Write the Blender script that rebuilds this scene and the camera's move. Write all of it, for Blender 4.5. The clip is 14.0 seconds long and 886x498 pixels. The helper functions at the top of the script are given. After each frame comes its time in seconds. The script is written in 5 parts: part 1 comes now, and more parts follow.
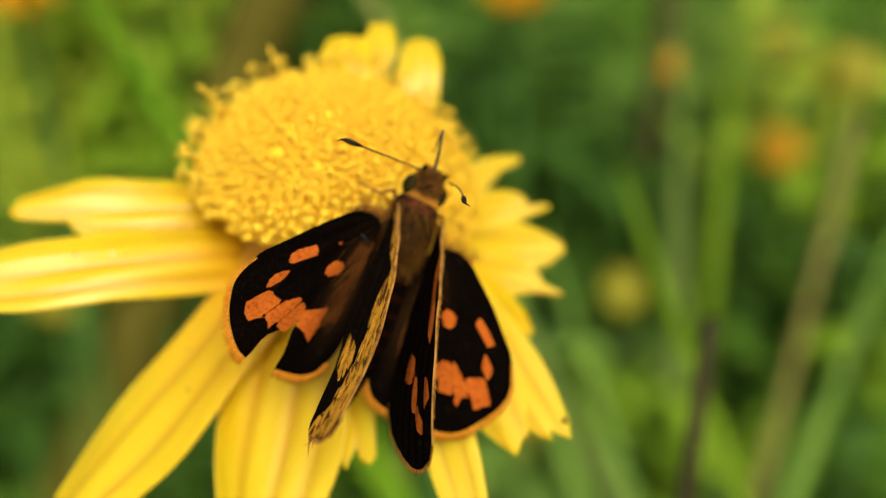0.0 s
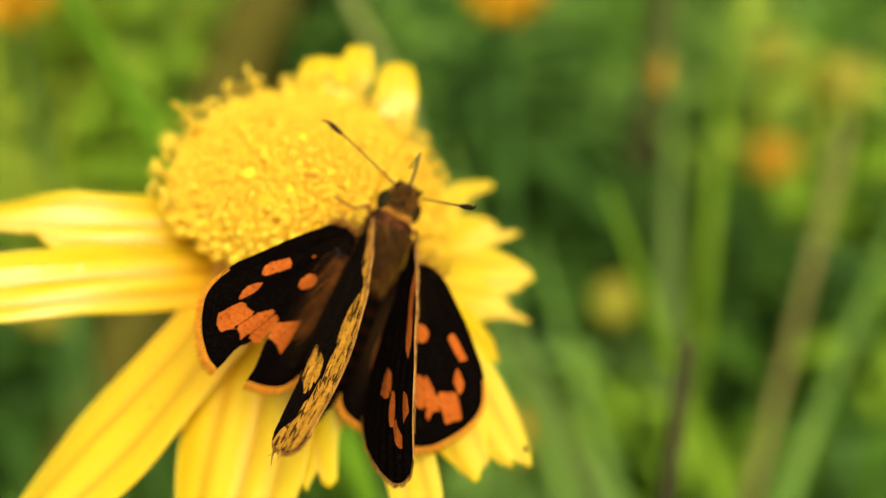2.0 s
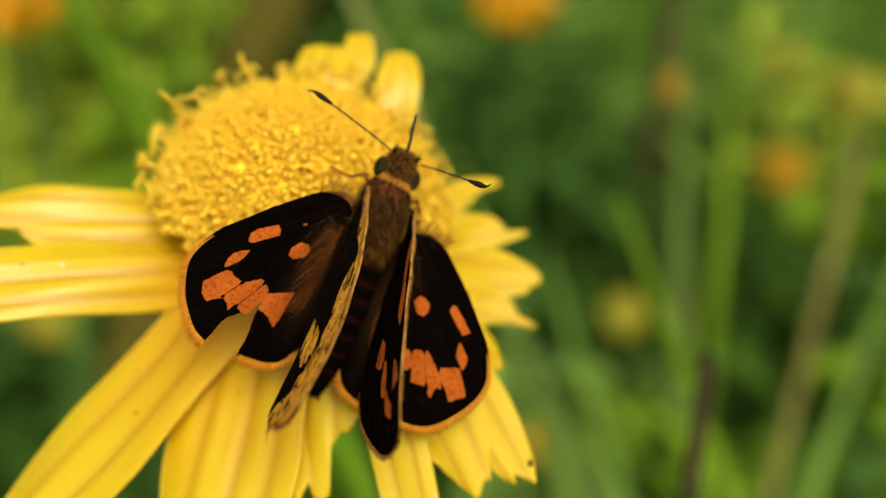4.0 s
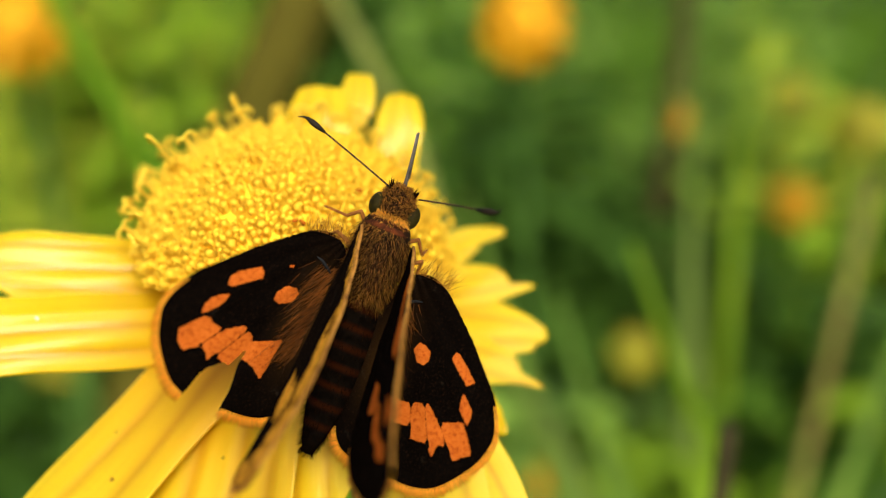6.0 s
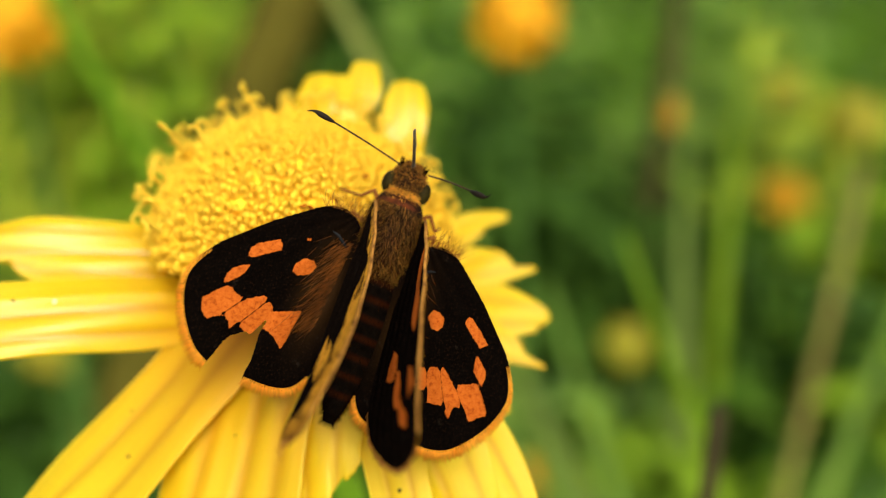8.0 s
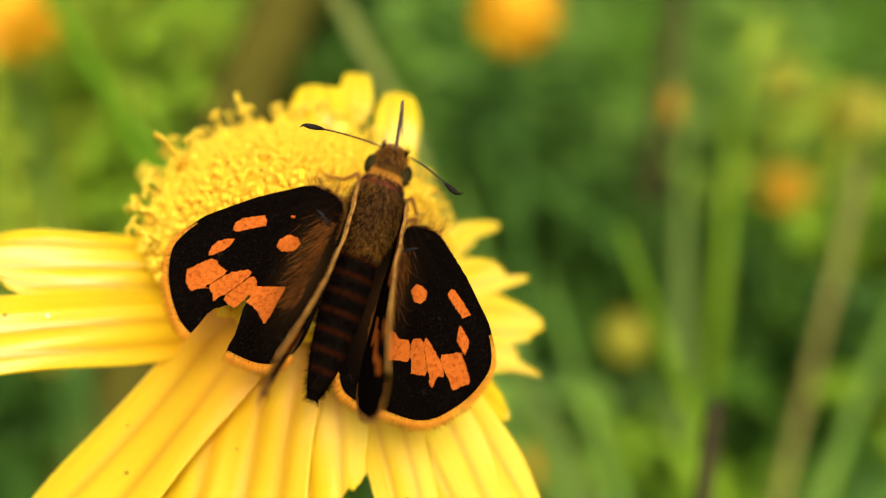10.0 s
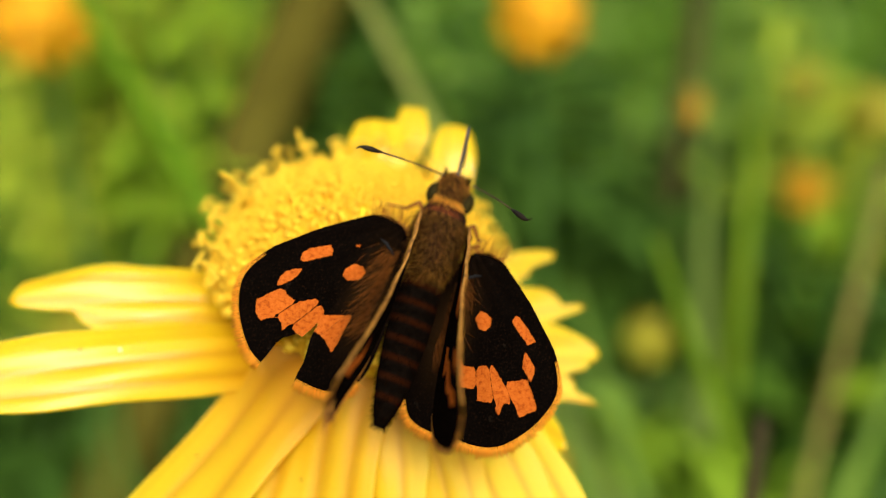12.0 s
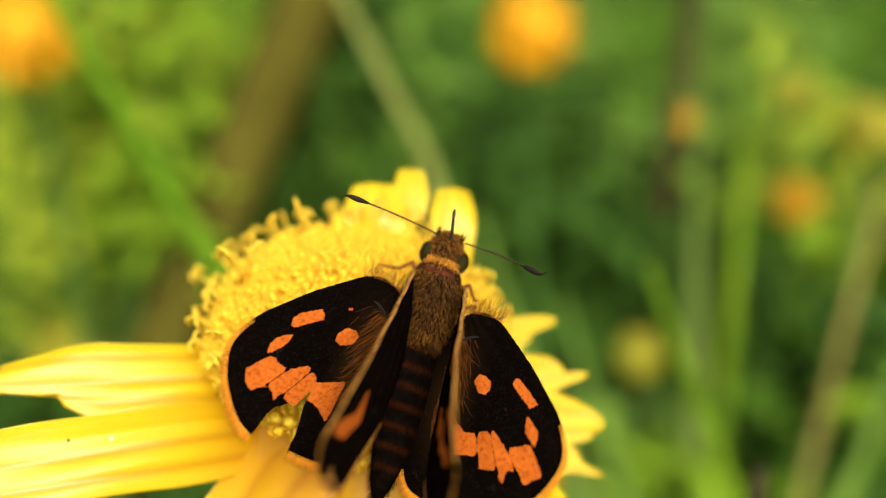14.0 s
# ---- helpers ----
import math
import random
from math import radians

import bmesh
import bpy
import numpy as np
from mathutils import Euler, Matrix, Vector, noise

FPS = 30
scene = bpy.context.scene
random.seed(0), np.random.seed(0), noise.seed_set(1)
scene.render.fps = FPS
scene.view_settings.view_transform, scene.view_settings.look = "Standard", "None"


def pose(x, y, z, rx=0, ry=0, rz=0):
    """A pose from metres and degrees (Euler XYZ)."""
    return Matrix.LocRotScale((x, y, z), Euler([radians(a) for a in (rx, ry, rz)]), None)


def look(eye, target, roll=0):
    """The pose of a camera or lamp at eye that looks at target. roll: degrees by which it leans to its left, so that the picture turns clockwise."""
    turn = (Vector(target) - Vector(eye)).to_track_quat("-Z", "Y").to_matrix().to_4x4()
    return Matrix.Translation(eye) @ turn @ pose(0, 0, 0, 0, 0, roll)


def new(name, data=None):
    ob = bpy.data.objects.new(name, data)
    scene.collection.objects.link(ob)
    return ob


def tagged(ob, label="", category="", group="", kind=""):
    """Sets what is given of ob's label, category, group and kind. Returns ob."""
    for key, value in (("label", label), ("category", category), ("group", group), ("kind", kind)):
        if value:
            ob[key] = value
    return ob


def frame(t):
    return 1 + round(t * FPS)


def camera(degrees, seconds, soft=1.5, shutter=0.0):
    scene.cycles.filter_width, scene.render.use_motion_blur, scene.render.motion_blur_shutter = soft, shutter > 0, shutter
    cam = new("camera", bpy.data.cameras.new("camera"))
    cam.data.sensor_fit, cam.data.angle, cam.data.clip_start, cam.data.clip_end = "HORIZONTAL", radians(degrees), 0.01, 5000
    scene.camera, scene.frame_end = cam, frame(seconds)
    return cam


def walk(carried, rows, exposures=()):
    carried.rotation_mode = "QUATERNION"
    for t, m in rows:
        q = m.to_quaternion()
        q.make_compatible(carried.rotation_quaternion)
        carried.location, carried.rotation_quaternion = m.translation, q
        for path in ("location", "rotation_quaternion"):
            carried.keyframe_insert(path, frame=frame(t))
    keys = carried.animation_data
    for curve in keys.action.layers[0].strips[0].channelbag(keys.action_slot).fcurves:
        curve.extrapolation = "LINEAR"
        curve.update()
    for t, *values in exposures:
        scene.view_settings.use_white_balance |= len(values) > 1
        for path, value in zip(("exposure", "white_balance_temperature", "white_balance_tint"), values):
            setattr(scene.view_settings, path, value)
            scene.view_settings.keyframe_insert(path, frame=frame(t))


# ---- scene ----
MM = 0.001

# ---------- camera ----------
cam = camera(52.4, 14.0, soft=1.1)
cam.data.dof.use_dof = True
cam.data.dof.focus_distance = 43.0 * MM
cam.data.dof.aperture_fstop = 17.0
CAMERA_ROWS = [
    (0, pose(-0.000308, -0.005143, 0.498395, 67.514, -0.217, -0.559)),
    (0.5, pose(-0.001550, -0.005513, 0.496307, 67.265, -0.377, -0.966)),
    (1, pose(0.002633, -0.004418, 0.498032, 67.525, -0.350, -0.903)),
    (1.5, pose(0.003283, -0.004618, 0.498178, 67.439, -0.387, -0.998)),
    (2, pose(0.001534, -0.004932, 0.499811, 67.843, -0.282, -0.733)),
    (2.5, pose(0.000796, -0.005467, 0.498897, 67.811, -0.256, -0.665)),
    (5, pose(0.001608, 0.000202, 0.498527, 69.118, -0.037, -0.098)),
    (5.5, pose(0.000680, 0.000700, 0.498232, 69.029, -0.066, -0.177)),
    (6, pose(0.001195, 0.001951, 0.500584, 70.453, 0.048, 0.133)),
    (6.5, pose(-0.001220, -0.000103, 0.496920, 68.968, 0.073, 0.197)),
    (7, pose(-0.001601, 0.000114, 0.498871, 69.694, 0.114, 0.310)),
    (7.5, pose(0.000000, 0.000000, 0.500000, 70.000, -0.000, 0.000)),
    (8, pose(0.000902, 0.000339, 0.500153, 70.137, -0.115, -0.316)),
    (10.5, pose(0.001236, 0.000610, 0.501303, 69.431, -0.105, -0.284)),
    (11, pose(0.000652, 0.000175, 0.502570, 69.781, -0.048, -0.131)),
    (11.5, pose(-0.000417, -0.000493, 0.502164, 69.370, 0.062, 0.169)),
    (12, pose(-0.002267, 0.000202, 0.502992, 69.307, 0.149, 0.402)),
    (12.5, pose(-0.000756, 0.000258, 0.501925, 69.015, 0.064, 0.173)),
    (13, pose(-0.000391, -0.000234, 0.502254, 69.628, -0.025, -0.067)),
    (13.5, pose(-0.000203, 0.000620, 0.502540, 69.552, -0.050, -0.137)),
    (14, pose(-0.002430, 0.003544, 0.506264, 69.420, -0.063, -0.171)),
]

EXPOSURE = [
    (0.0, 0.13, 6550, 2), (0.5, 0.20, 6550, 2), (1.0, 0.49, 6550, 2), (1.5, 0.63, 6550, 2), (2.0, 0.36, 6550, 2), (2.5, 0.19, 6550, 2),
    (5.0, -0.14, 6550, 2), (5.5, 0.22, 6550, 2), (6.0, 0.24, 6550, 2), (6.5, 0.26, 6550, 2), (7.0, 0.38, 6550, 2), (8.0, 0.24, 6550, 2), (10.5, 0.42, 6550, 2), (12.0, 0.30, 6550, 2), (12.5, 0.30, 6550, 2), (14.0, 0.42, 6550, 2),
]
walk(cam, CAMERA_ROWS, EXPOSURE)

# ---------- sky and sun ----------
SUN_DIR = Vector((0.18, -0.74, 0.65)).normalized()
world = bpy.data.worlds.new("sky")
scene.world = world
world.use_nodes = True
wn = world.node_tree
sky = wn.nodes.new("ShaderNodeTexSky")
sky.sky_type = "NISHITA"
sky.sun_disc = False
sky.dust_density = 5.0
sky.ozone_density = 0.3
sky.sun_elevation = math.asin(SUN_DIR.z)
sky.sun_rotation = math.atan2(SUN_DIR.x, SUN_DIR.y)
wn.links.new(sky.outputs[0], wn.nodes["Background"].inputs[0])
wn.nodes["Background"].inputs[1].default_value = 0.15
sun = new("sun", bpy.data.lights.new("sun", "SUN"))
sun.data.energy = 2.5
sun.data.angle = radians(22.0)
sun.data.color = (1.0, 0.95, 0.86)
sun.matrix_world = look(SUN_DIR * 3, (0, 0, 0))


# ---------- materials ----------
class Mat:
    """A node material and short ways to wire it."""

    def __init__(self, name, rough=0.6, metal=0.0, spec=0.5):
        self.m = bpy.data.materials.new(name)
        self.m.use_nodes = True
        self.t = self.m.node_tree
        self.b = self.t.nodes["Principled BSDF"]
        self.b.inputs["Roughness"].default_value = rough
        self.b.inputs["Metallic"].default_value = metal
        self.b.inputs["Specular IOR Level"].default_value = spec

    def node(self, kind, **values):
        n = self.t.nodes.new("ShaderNode" + kind)
        for k, v in values.items():
            n.inputs[k.replace("_", " ")].default_value = v
        return n

    def link(self, a, b):
        self.t.links.new(a, b)

    def coords(self):
        return self.t.nodes.new("ShaderNodeTexCoord").outputs["Object"]

    def petal_coords(self):
        """Across and along a petal, and a number of its own."""
        n = self.t.nodes.new("ShaderNodeCombineXYZ")
        for i, key in enumerate(("across", "along", "own")):
            self.link(self.attribute(key), n.inputs[i])
        return n.outputs[0]

    def noise(self, scale, detail=3.0, stretch=None, rough=0.55, source=None):
        n = self.node("TexNoise", Scale=scale, Detail=detail, Roughness=rough)
        src = self.coords() if source is None else source
        if stretch:
            mp = self.node("Mapping")
            mp.inputs["Scale"].default_value = stretch
            self.link(src, mp.inputs["Vector"])
            src = mp.outputs[0]
        self.link(src, n.inputs["Vector"])
        return n.outputs["Fac"]

    def ramp(self, fac, stops):
        r = self.t.nodes.new("ShaderNodeValToRGB")
        el = r.color_ramp.elements
        while len(el) < len(stops):
            el.new(0.5)
        for e, (p, c) in zip(el, stops):
            e.position, e.color = p, (*c, 1)
        self.link(fac, r.inputs[0])
        return r.outputs[0]

    def mix(self, fac, a, b, mode="MIX"):
        n = self.t.nodes.new("ShaderNodeMix")
        n.data_type, n.blend_type = "RGBA", mode
        for value, slot in ((fac, 0), (a, 6), (b, 7)):
            if isinstance(value, (int, float)):
                n.inputs[slot].default_value = value
            elif isinstance(value, tuple):
                n.inputs[slot].default_value = (*value, 1)
            else:
                self.link(value, n.inputs[slot])
        return n.outputs[2]

    def colour(self, c):
        if isinstance(c, tuple):
            self.b.inputs["Base Color"].default_value = (*c, 1)
        else:
            self.link(c, self.b.inputs["Base Color"])
        self.col = c

    def bump(self, height, strength, distance):
        n = self.node("Bump", Strength=strength, Distance=distance)
        self.link(height, n.inputs["Height"])
        self.link(n.outputs[0], self.b.inputs["Normal"])

    def translucent(self, amount, tint=None):
        """Lets light through, as thin leaves and petals do."""
        tr = self.t.nodes.new("ShaderNodeBsdfTranslucent")
        src = self.col if tint is None else tint
        if isinstance(src, tuple):
            tr.inputs["Color"].default_value = (*src, 1)
        else:
            self.link(src, tr.inputs["Color"])
        mx = self.t.nodes.new("ShaderNodeMixShader")
        mx.inputs[0].default_value = amount
        out = self.t.nodes["Material Output"]
        self.link(self.b.outputs[0], mx.inputs[1])
        self.link(tr.outputs[0], mx.inputs[2])
        self.link(mx.outputs[0], out.inputs[0])

    def random(self):
        return self.t.nodes.new("ShaderNodeObjectInfo").outputs["Random"]

    def island(self):
        return self.t.nodes.new("ShaderNodeNewGeometry").outputs["Random Per Island"]

    def attribute(self, name):
        n = self.t.nodes.new("ShaderNodeAttribute")
        n.attribute_name = name
        return n.outputs["Fac"]


def petal_material():
    m = Mat("petal_yellow", 0.22, spec=0.40)
    grain = m.petal_coords()
    streak = m.noise(1.0, 4, (9.0, 1.2, 1.0), source=grain)
    blotch = m.noise(180, 3)
    base = m.ramp(streak, [(0.25, (0.77, 0.55, 0.010)), (0.6, (0.82, 0.61, 0.014)), (0.85, (0.84, 0.64, 0.020))])
    # Orange root pigment, which also carries painted shade at the petal bases.
    root = m.attribute("root")
    c = m.mix(root, base, (0.72, 0.31, 0.010))
    # Shade inside the grooves, painted as a browner petal colour.
    crease_shade = m.attribute("crease_shade")
    c = m.mix(crease_shade, c, (0.50, 0.20, 0.004))
    c = m.mix(m.ramp(blotch, [(0.62, (0, 0, 0)), (0.8, (0.25, 0.25, 0.25))]), c, (0.75, 0.40, 0.004))
    m.colour(c)
    fine = m.noise(1.0, 3, (34.0, 1.5, 1.0), source=grain)
    vein = m.ramp(m.noise(1.0, 2, (22.0, 0.5, 1.0), source=grain), [(0.56, (0, 0, 0)), (0.72, (0.30, 0.30, 0.30))])
    m.colour(m.mix(vein, c, (0.66, 0.30, 0.004)))
    gloss = m.ramp(m.attribute("wax"), [(0.0, (0.55, 0.55, 0.55)), (1.0, (0.20, 0.20, 0.20))])
    m.link(gloss, m.b.inputs["Roughness"])
    m.bump(fine, 0.35, 0.05 * MM)
    m.translucent(0.36, (0.83, 0.55, 0.014))
    return m.m


def floret_material(name, stops, amount=0.22):
    m = Mat(name, 0.85, spec=0.03)
    c = m.ramp(m.random(), stops)
    c = m.mix(m.ramp(m.noise(1500, 3), [(0.45, (0, 0, 0)), (0.75, (0.35, 0.35, 0.35))]), c, (0.96, 0.66, 0.05))
    m.colour(c)
    m.bump(m.noise(3000, 2), 0.3, 0.05 * MM)
    m.translucent(amount)
    return m.m


def wing_material(name, dark, warm, edge_noise=0.42, speckle=0.0):
    """Scaled wing: dark ground with warm patches after the mesh's own 'patch' values."""
    m = Mat(name, 0.9, spec=0.0)
    patch = m.attribute("patch")
    jag = m.noise(7500, 3, (1.0, 0.45, 1.0), rough=0.7)
    mth = m.t.nodes.new("ShaderNodeMath")
    mth.operation = "MULTIPLY_ADD"
    m.link(jag, mth.inputs[0])
    mth.inputs[1].default_value = edge_noise
    m.link(patch, mth.inputs[2])
    fac = m.ramp(mth.outputs[0], [(0.64, (0, 0, 0)), (0.76, (1, 1, 1))])
    spot = m.ramp(m.noise(5200, 4, rough=0.7), [(0.32, (warm[0] * 0.62, warm[1] * 0.52, warm[2] * 0.6)), (0.5, warm), (0.72, (warm[0] * 1.2, warm[1] * 1.35, warm[2] * 1.6))])
    scales = m.noise(9000, 2)
    if speckle:
        spot = m.mix(m.ramp(m.noise(4400, 4, (0.14, 1.0, 1.0)), [(0.53, (0, 0, 0)), (0.57, (speckle, speckle, speckle))]), spot, (0.03, 0.014, 0.006))
    ground = m.ramp(scales, [(0.35, dark), (0.58, (dark[0] * 1.8, dark[1] * 1.7, dark[2] * 1.6)), (0.78, (dark[0] * 8, dark[1] * 6, dark[2] * 5))])
    dust = m.attribute("dust")
    ground = m.mix(dust, ground, (0.20, 0.09, 0.025))
    worn = m.ramp(m.noise(1500, 4), [(0.66, (0, 0, 0)), (0.80, (0.25, 0.25, 0.25))])
    m.colour(m.mix(fac, m.mix(worn, ground, (0.06, 0.045, 0.035)), spot))
    m.bump(scales, 0.5, 0.03 * MM)
    if speckle:
        m.translucent(0.3)
    return m.m


def simple_material(name, stops, scale=400, rough=0.6, spec=0.4, bump=0.0, sheer=0.0, stretch=None, per=None, spread=(0.4, 1.6)):
    m = Mat(name, rough, spec=spec)
    c = m.ramp(m.noise(scale, 4, stretch), stops)
    if per is not None:
        fac = m.island() if per == "island" else m.random()
        lo, hi = spread
        c2 = m.ramp(fac, [(0.0, (lo, lo * 1.1, lo)), (0.5, (0.95, 0.95, 0.95)), (1.0, (hi, hi * 0.95, hi * 0.8))])
        c = m.mix(1.0, c, c2, "MULTIPLY")
    m.colour(c)
    if bump:
        m.bump(m.noise(scale * 3, 3), 0.5, bump)
    if sheer:
        m.translucent(sheer)
    return m.m


M_PETAL = petal_material()
M_FLORET = floret_material("floret_yellow", [(0.0, (0.97, 0.66, 0.055)), (0.5, (0.97, 0.68, 0.060)), (1.0, (0.97, 0.71, 0.070))], 0.30)
M_BUD = floret_material("bud_yellow", [(0.0, (0.97, 0.66, 0.055)), (1.0, (0.97, 0.70, 0.070))], 0.30)
M_STYLE = floret_material("style_yellow", [(0.0, (0.94, 0.66, 0.06)), (1.0, (0.96, 0.72, 0.08))], 0.35)
M_DISC = simple_material("disc_base", [(0.3, (0.94, 0.62, 0.04)), (0.7, (0.95, 0.66, 0.05))], 700, 0.8, 0.05)
M_WITHER = simple_material("floret_withered", [(0.3, (0.30, 0.07, 0.008)), (0.7, (0.50, 0.16, 0.015))], 900, 0.8, 0.0)
M_WHITE = simple_material("white_floss", [(0.3, (0.75, 0.75, 0.68)), (0.7, (0.85, 0.85, 0.8))], 900)
M_STEM = simple_material("stem_green", [(0.3, (0.06, 0.14, 0.02)), (0.7, (0.11, 0.22, 0.04))], 90, 0.5, sheer=0.1)
M_HIND = wing_material("hindwing_scales", (0.0015, 0.0010, 0.0008), (0.38, 0.085, 0.011))
M_FORE_UP = wing_material("forewing_upper", (0.0022, 0.0014, 0.0011), (0.38, 0.085, 0.011))
M_FORE_UNDER = wing_material("forewing_under", (0.0045, 0.0030, 0.0022), (0.74, 0.33, 0.03), speckle=0.92)
M_COSTA = simple_material("costa_gold", [(0.30, (0.10, 0.04, 0.01)), (0.48, (0.32, 0.14, 0.025)), (0.75, (0.50, 0.24, 0.045))], 1500, 0.6, 0.12, 0.03 * MM)
M_FRINGE = simple_material("fringe_orange", [(0.3, (0.88, 0.32, 0.022)), (0.7, (0.94, 0.46, 0.05))], 900, 0.6, 0.05, sheer=0.3, per="island", spread=(0.6, 1.1))
M_THORAX = simple_material("thorax_brown", [(0.3, (0.006, 0.003, 0.0012)), (0.7, (0.03, 0.012, 0.004))], 2500, 0.8, 0.05, 0.05 * MM)
M_FUR = simple_material("fur_gold", [(0.3, (0.17, 0.062, 0.012)), (0.7, (0.36, 0.150, 0.028))], 900, 0.6, 0.08, sheer=0.15, per="island")
M_FUR_DARK = simple_material("fur_dark", [(0.3, (0.003, 0.0014, 0.0008)), (0.7, (0.009, 0.004, 0.0016))], 900, 0.9, 0.0, per="island")
M_EYE = simple_material("eye_brown", [(0.35, (0.014, 0.010, 0.003)), (0.65, (0.036, 0.027, 0.007))], 1500, 0.45, 0.02)
M_ANT = simple_material("antenna_dark", [(0.3, (0.008, 0.006, 0.005)), (0.7, (0.02, 0.013, 0.008))], 2500, 0.6, 0.1)
M_RUST = simple_material("collar_rust", [(0.35, (0.018, 0.006, 0.003)), (0.65, (0.10, 0.024, 0.007))], 2600, 0.8, 0.05, 0.08 * MM)
M_FUR_RUST = simple_material("fur_rust", [(0.3, (0.08, 0.024, 0.005)), (0.7, (0.21, 0.068, 0.012))], 900, 0.6, 0.08, sheer=0.15, per="island")
M_FUR_PALE = simple_material("fur_pale", [(0.3, (0.20, 0.085, 0.013)), (0.7, (0.40, 0.19, 0.033))], 900, 0.6, 0.08, sheer=0.2, per="island")
M_FUR_BRIGHT = simple_material("fur_bright", [(0.3, (0.60, 0.24, 0.025)), (0.7, (0.80, 0.40, 0.06))], 900, 0.6, 0.08, sheer=0.3, per="island")
M_BARE = simple_material("bare_vein_grey", [(0.3, (0.010, 0.010, 0.011)), (0.7, (0.022, 0.022, 0.024))], 1800, 0.8, 0.0)
M_ANT_RING = simple_material("antenna_ring", [(0.3, (0.09, 0.045, 0.016)), (0.7, (0.20, 0.10, 0.035))], 2500, 0.5)
M_PROB = simple_material("proboscis_brown", [(0.3, (0.030, 0.020, 0.014)), (0.7, (0.12, 0.10, 0.09))], 1800, 0.35, 0.4)
M_LEG = simple_material("leg_brown", [(0.3, (0.16, 0.055, 0.012)), (0.7, (0.28, 0.10, 0.02))], 1500, 0.6, 0.1)


def abdomen_material():
    m = Mat("abdomen_bands", 0.9, spec=0.0)
    ring = m.attribute("ring")
    jag = m.noise(3000, 3)
    c = m.mix(ring, m.ramp(jag, [(0.3, (0.0016, 0.0011, 0.0008)), (0.7, (0.005, 0.0033, 0.0024))]), (0.034, 0.0075, 0.0018))
    m.colour(c)
    m.bump(jag, 0.5, 0.05 * MM)
    return m.m


M_ABDOMEN = abdomen_material()


# ---------- mesh helpers (lengths in mm) ----------
def smooth(me):
    me.polygons.foreach_set("use_smooth", [True] * len(me.polygons))


def mesh_from(name, verts, faces, mat, attrs=None, scale=MM):
    me = bpy.data.meshes.new(name)
    me.from_pydata([Vector(v) * scale for v in verts], [], faces)
    for m in mat if isinstance(mat, (list, tuple)) else [mat]:
        me.materials.append(m)
    for key, values in (attrs or {}).items():
        a = me.attributes.new(key, "FLOAT", "POINT")
        a.data.foreach_set("value", [float(v) for v in values])
    smooth(me)
    me.update()
    return me


def part(name, me, parent, label="", m=None):
    ob = new(name, me)
    ob.parent = parent
    if m is not None:
        ob.matrix_local = m
    if label:
        tagged(ob, label)
    return ob


def thing(name, label, category, group="", kind=""):
    return tagged(new(name), label, category, group, kind)


def tube(points, radii, sides=8, cap=True):
    """A tapered tube along points."""
    pts = [Vector(p) for p in points]
    vs, fs = [], []
    side = None
    for i, p in enumerate(pts):
        d = (pts[min(i + 1, len(pts) - 1)] - pts[max(i - 1, 0)]).normalized()
        if side is None:
            side = d.orthogonal().normalized()
        side = (side - d * side.dot(d)).normalized()
        up = d.cross(side)
        for k in range(sides):
            a = 2 * math.pi * k / sides
            vs.append(p + (side * math.cos(a) + up * math.sin(a)) * radii[i])
    for i in range(len(pts) - 1):
        for k in range(sides):
            a, b = i * sides + k, i * sides + (k + 1) % sides
            fs.append((a, b, b + sides, a + sides))
    if cap:
        fs.append(tuple(range(sides))[::-1])
        fs.append(tuple((len(pts) - 1) * sides + k for k in range(sides)))
    return vs, fs


def join(*pieces):
    vs, fs = [], []
    for v, f in pieces:
        o = len(vs)
        vs += list(v)
        fs += [tuple(i + o for i in q) for q in f]
    return vs, fs


def lathe(rows, sides=28):
    """Rings of (y, x centre, z centre, half width, half height) along y."""
    vs, fs = [], []
    for y, cx, cz, w, h in rows:
        for k in range(sides):
            a = 2 * math.pi * k / sides
            vs.append((cx + w * math.cos(a), y, cz + h * math.sin(a)))
    for i in range(len(rows) - 1):
        for k in range(sides):
            a, b = i * sides + k, i * sides + (k + 1) % sides
            fs.append((a, a + sides, b + sides, b))
    fs.append(tuple(range(sides)))
    fs.append(tuple((len(rows) - 1) * sides + k for k in range(sides))[::-1])
    return vs, fs


def spline_rows(rows, n):
    """Smooth rows between given ones (Catmull-Rom)."""
    a = np.array(rows, float)
    out = []
    for t in np.linspace(0, len(a) - 1, n):
        i = min(int(t), len(a) - 2)
        f = t - i
        p0, p1, p2, p3 = a[max(i - 1, 0)], a[i], a[i + 1], a[min(i + 2, len(a) - 1)]
        out.append(0.5 * (2 * p1 + (p2 - p0) * f + (2 * p0 - 5 * p1 + 4 * p2 - p3) * f * f + (3 * p1 - p0 - 3 * p2 + p3) * f ** 3))
    return out


def closed_spline(points, n):
    a = np.array(points, float)
    k = len(a)
    out = []
    for t in np.linspace(0, k, n, endpoint=False):
        i = int(t)
        f = t - i
        p0, p1, p2, p3 = a[(i - 1) % k], a[i % k], a[(i + 1) % k], a[(i + 2) % k]
        out.append(0.5 * (2 * p1 + (p2 - p0) * f + (2 * p0 - 5 * p1 + 4 * p2 - p3) * f * f + (3 * p1 - p0 - 3 * p2 + p3) * f ** 3))
    return np.array(out)


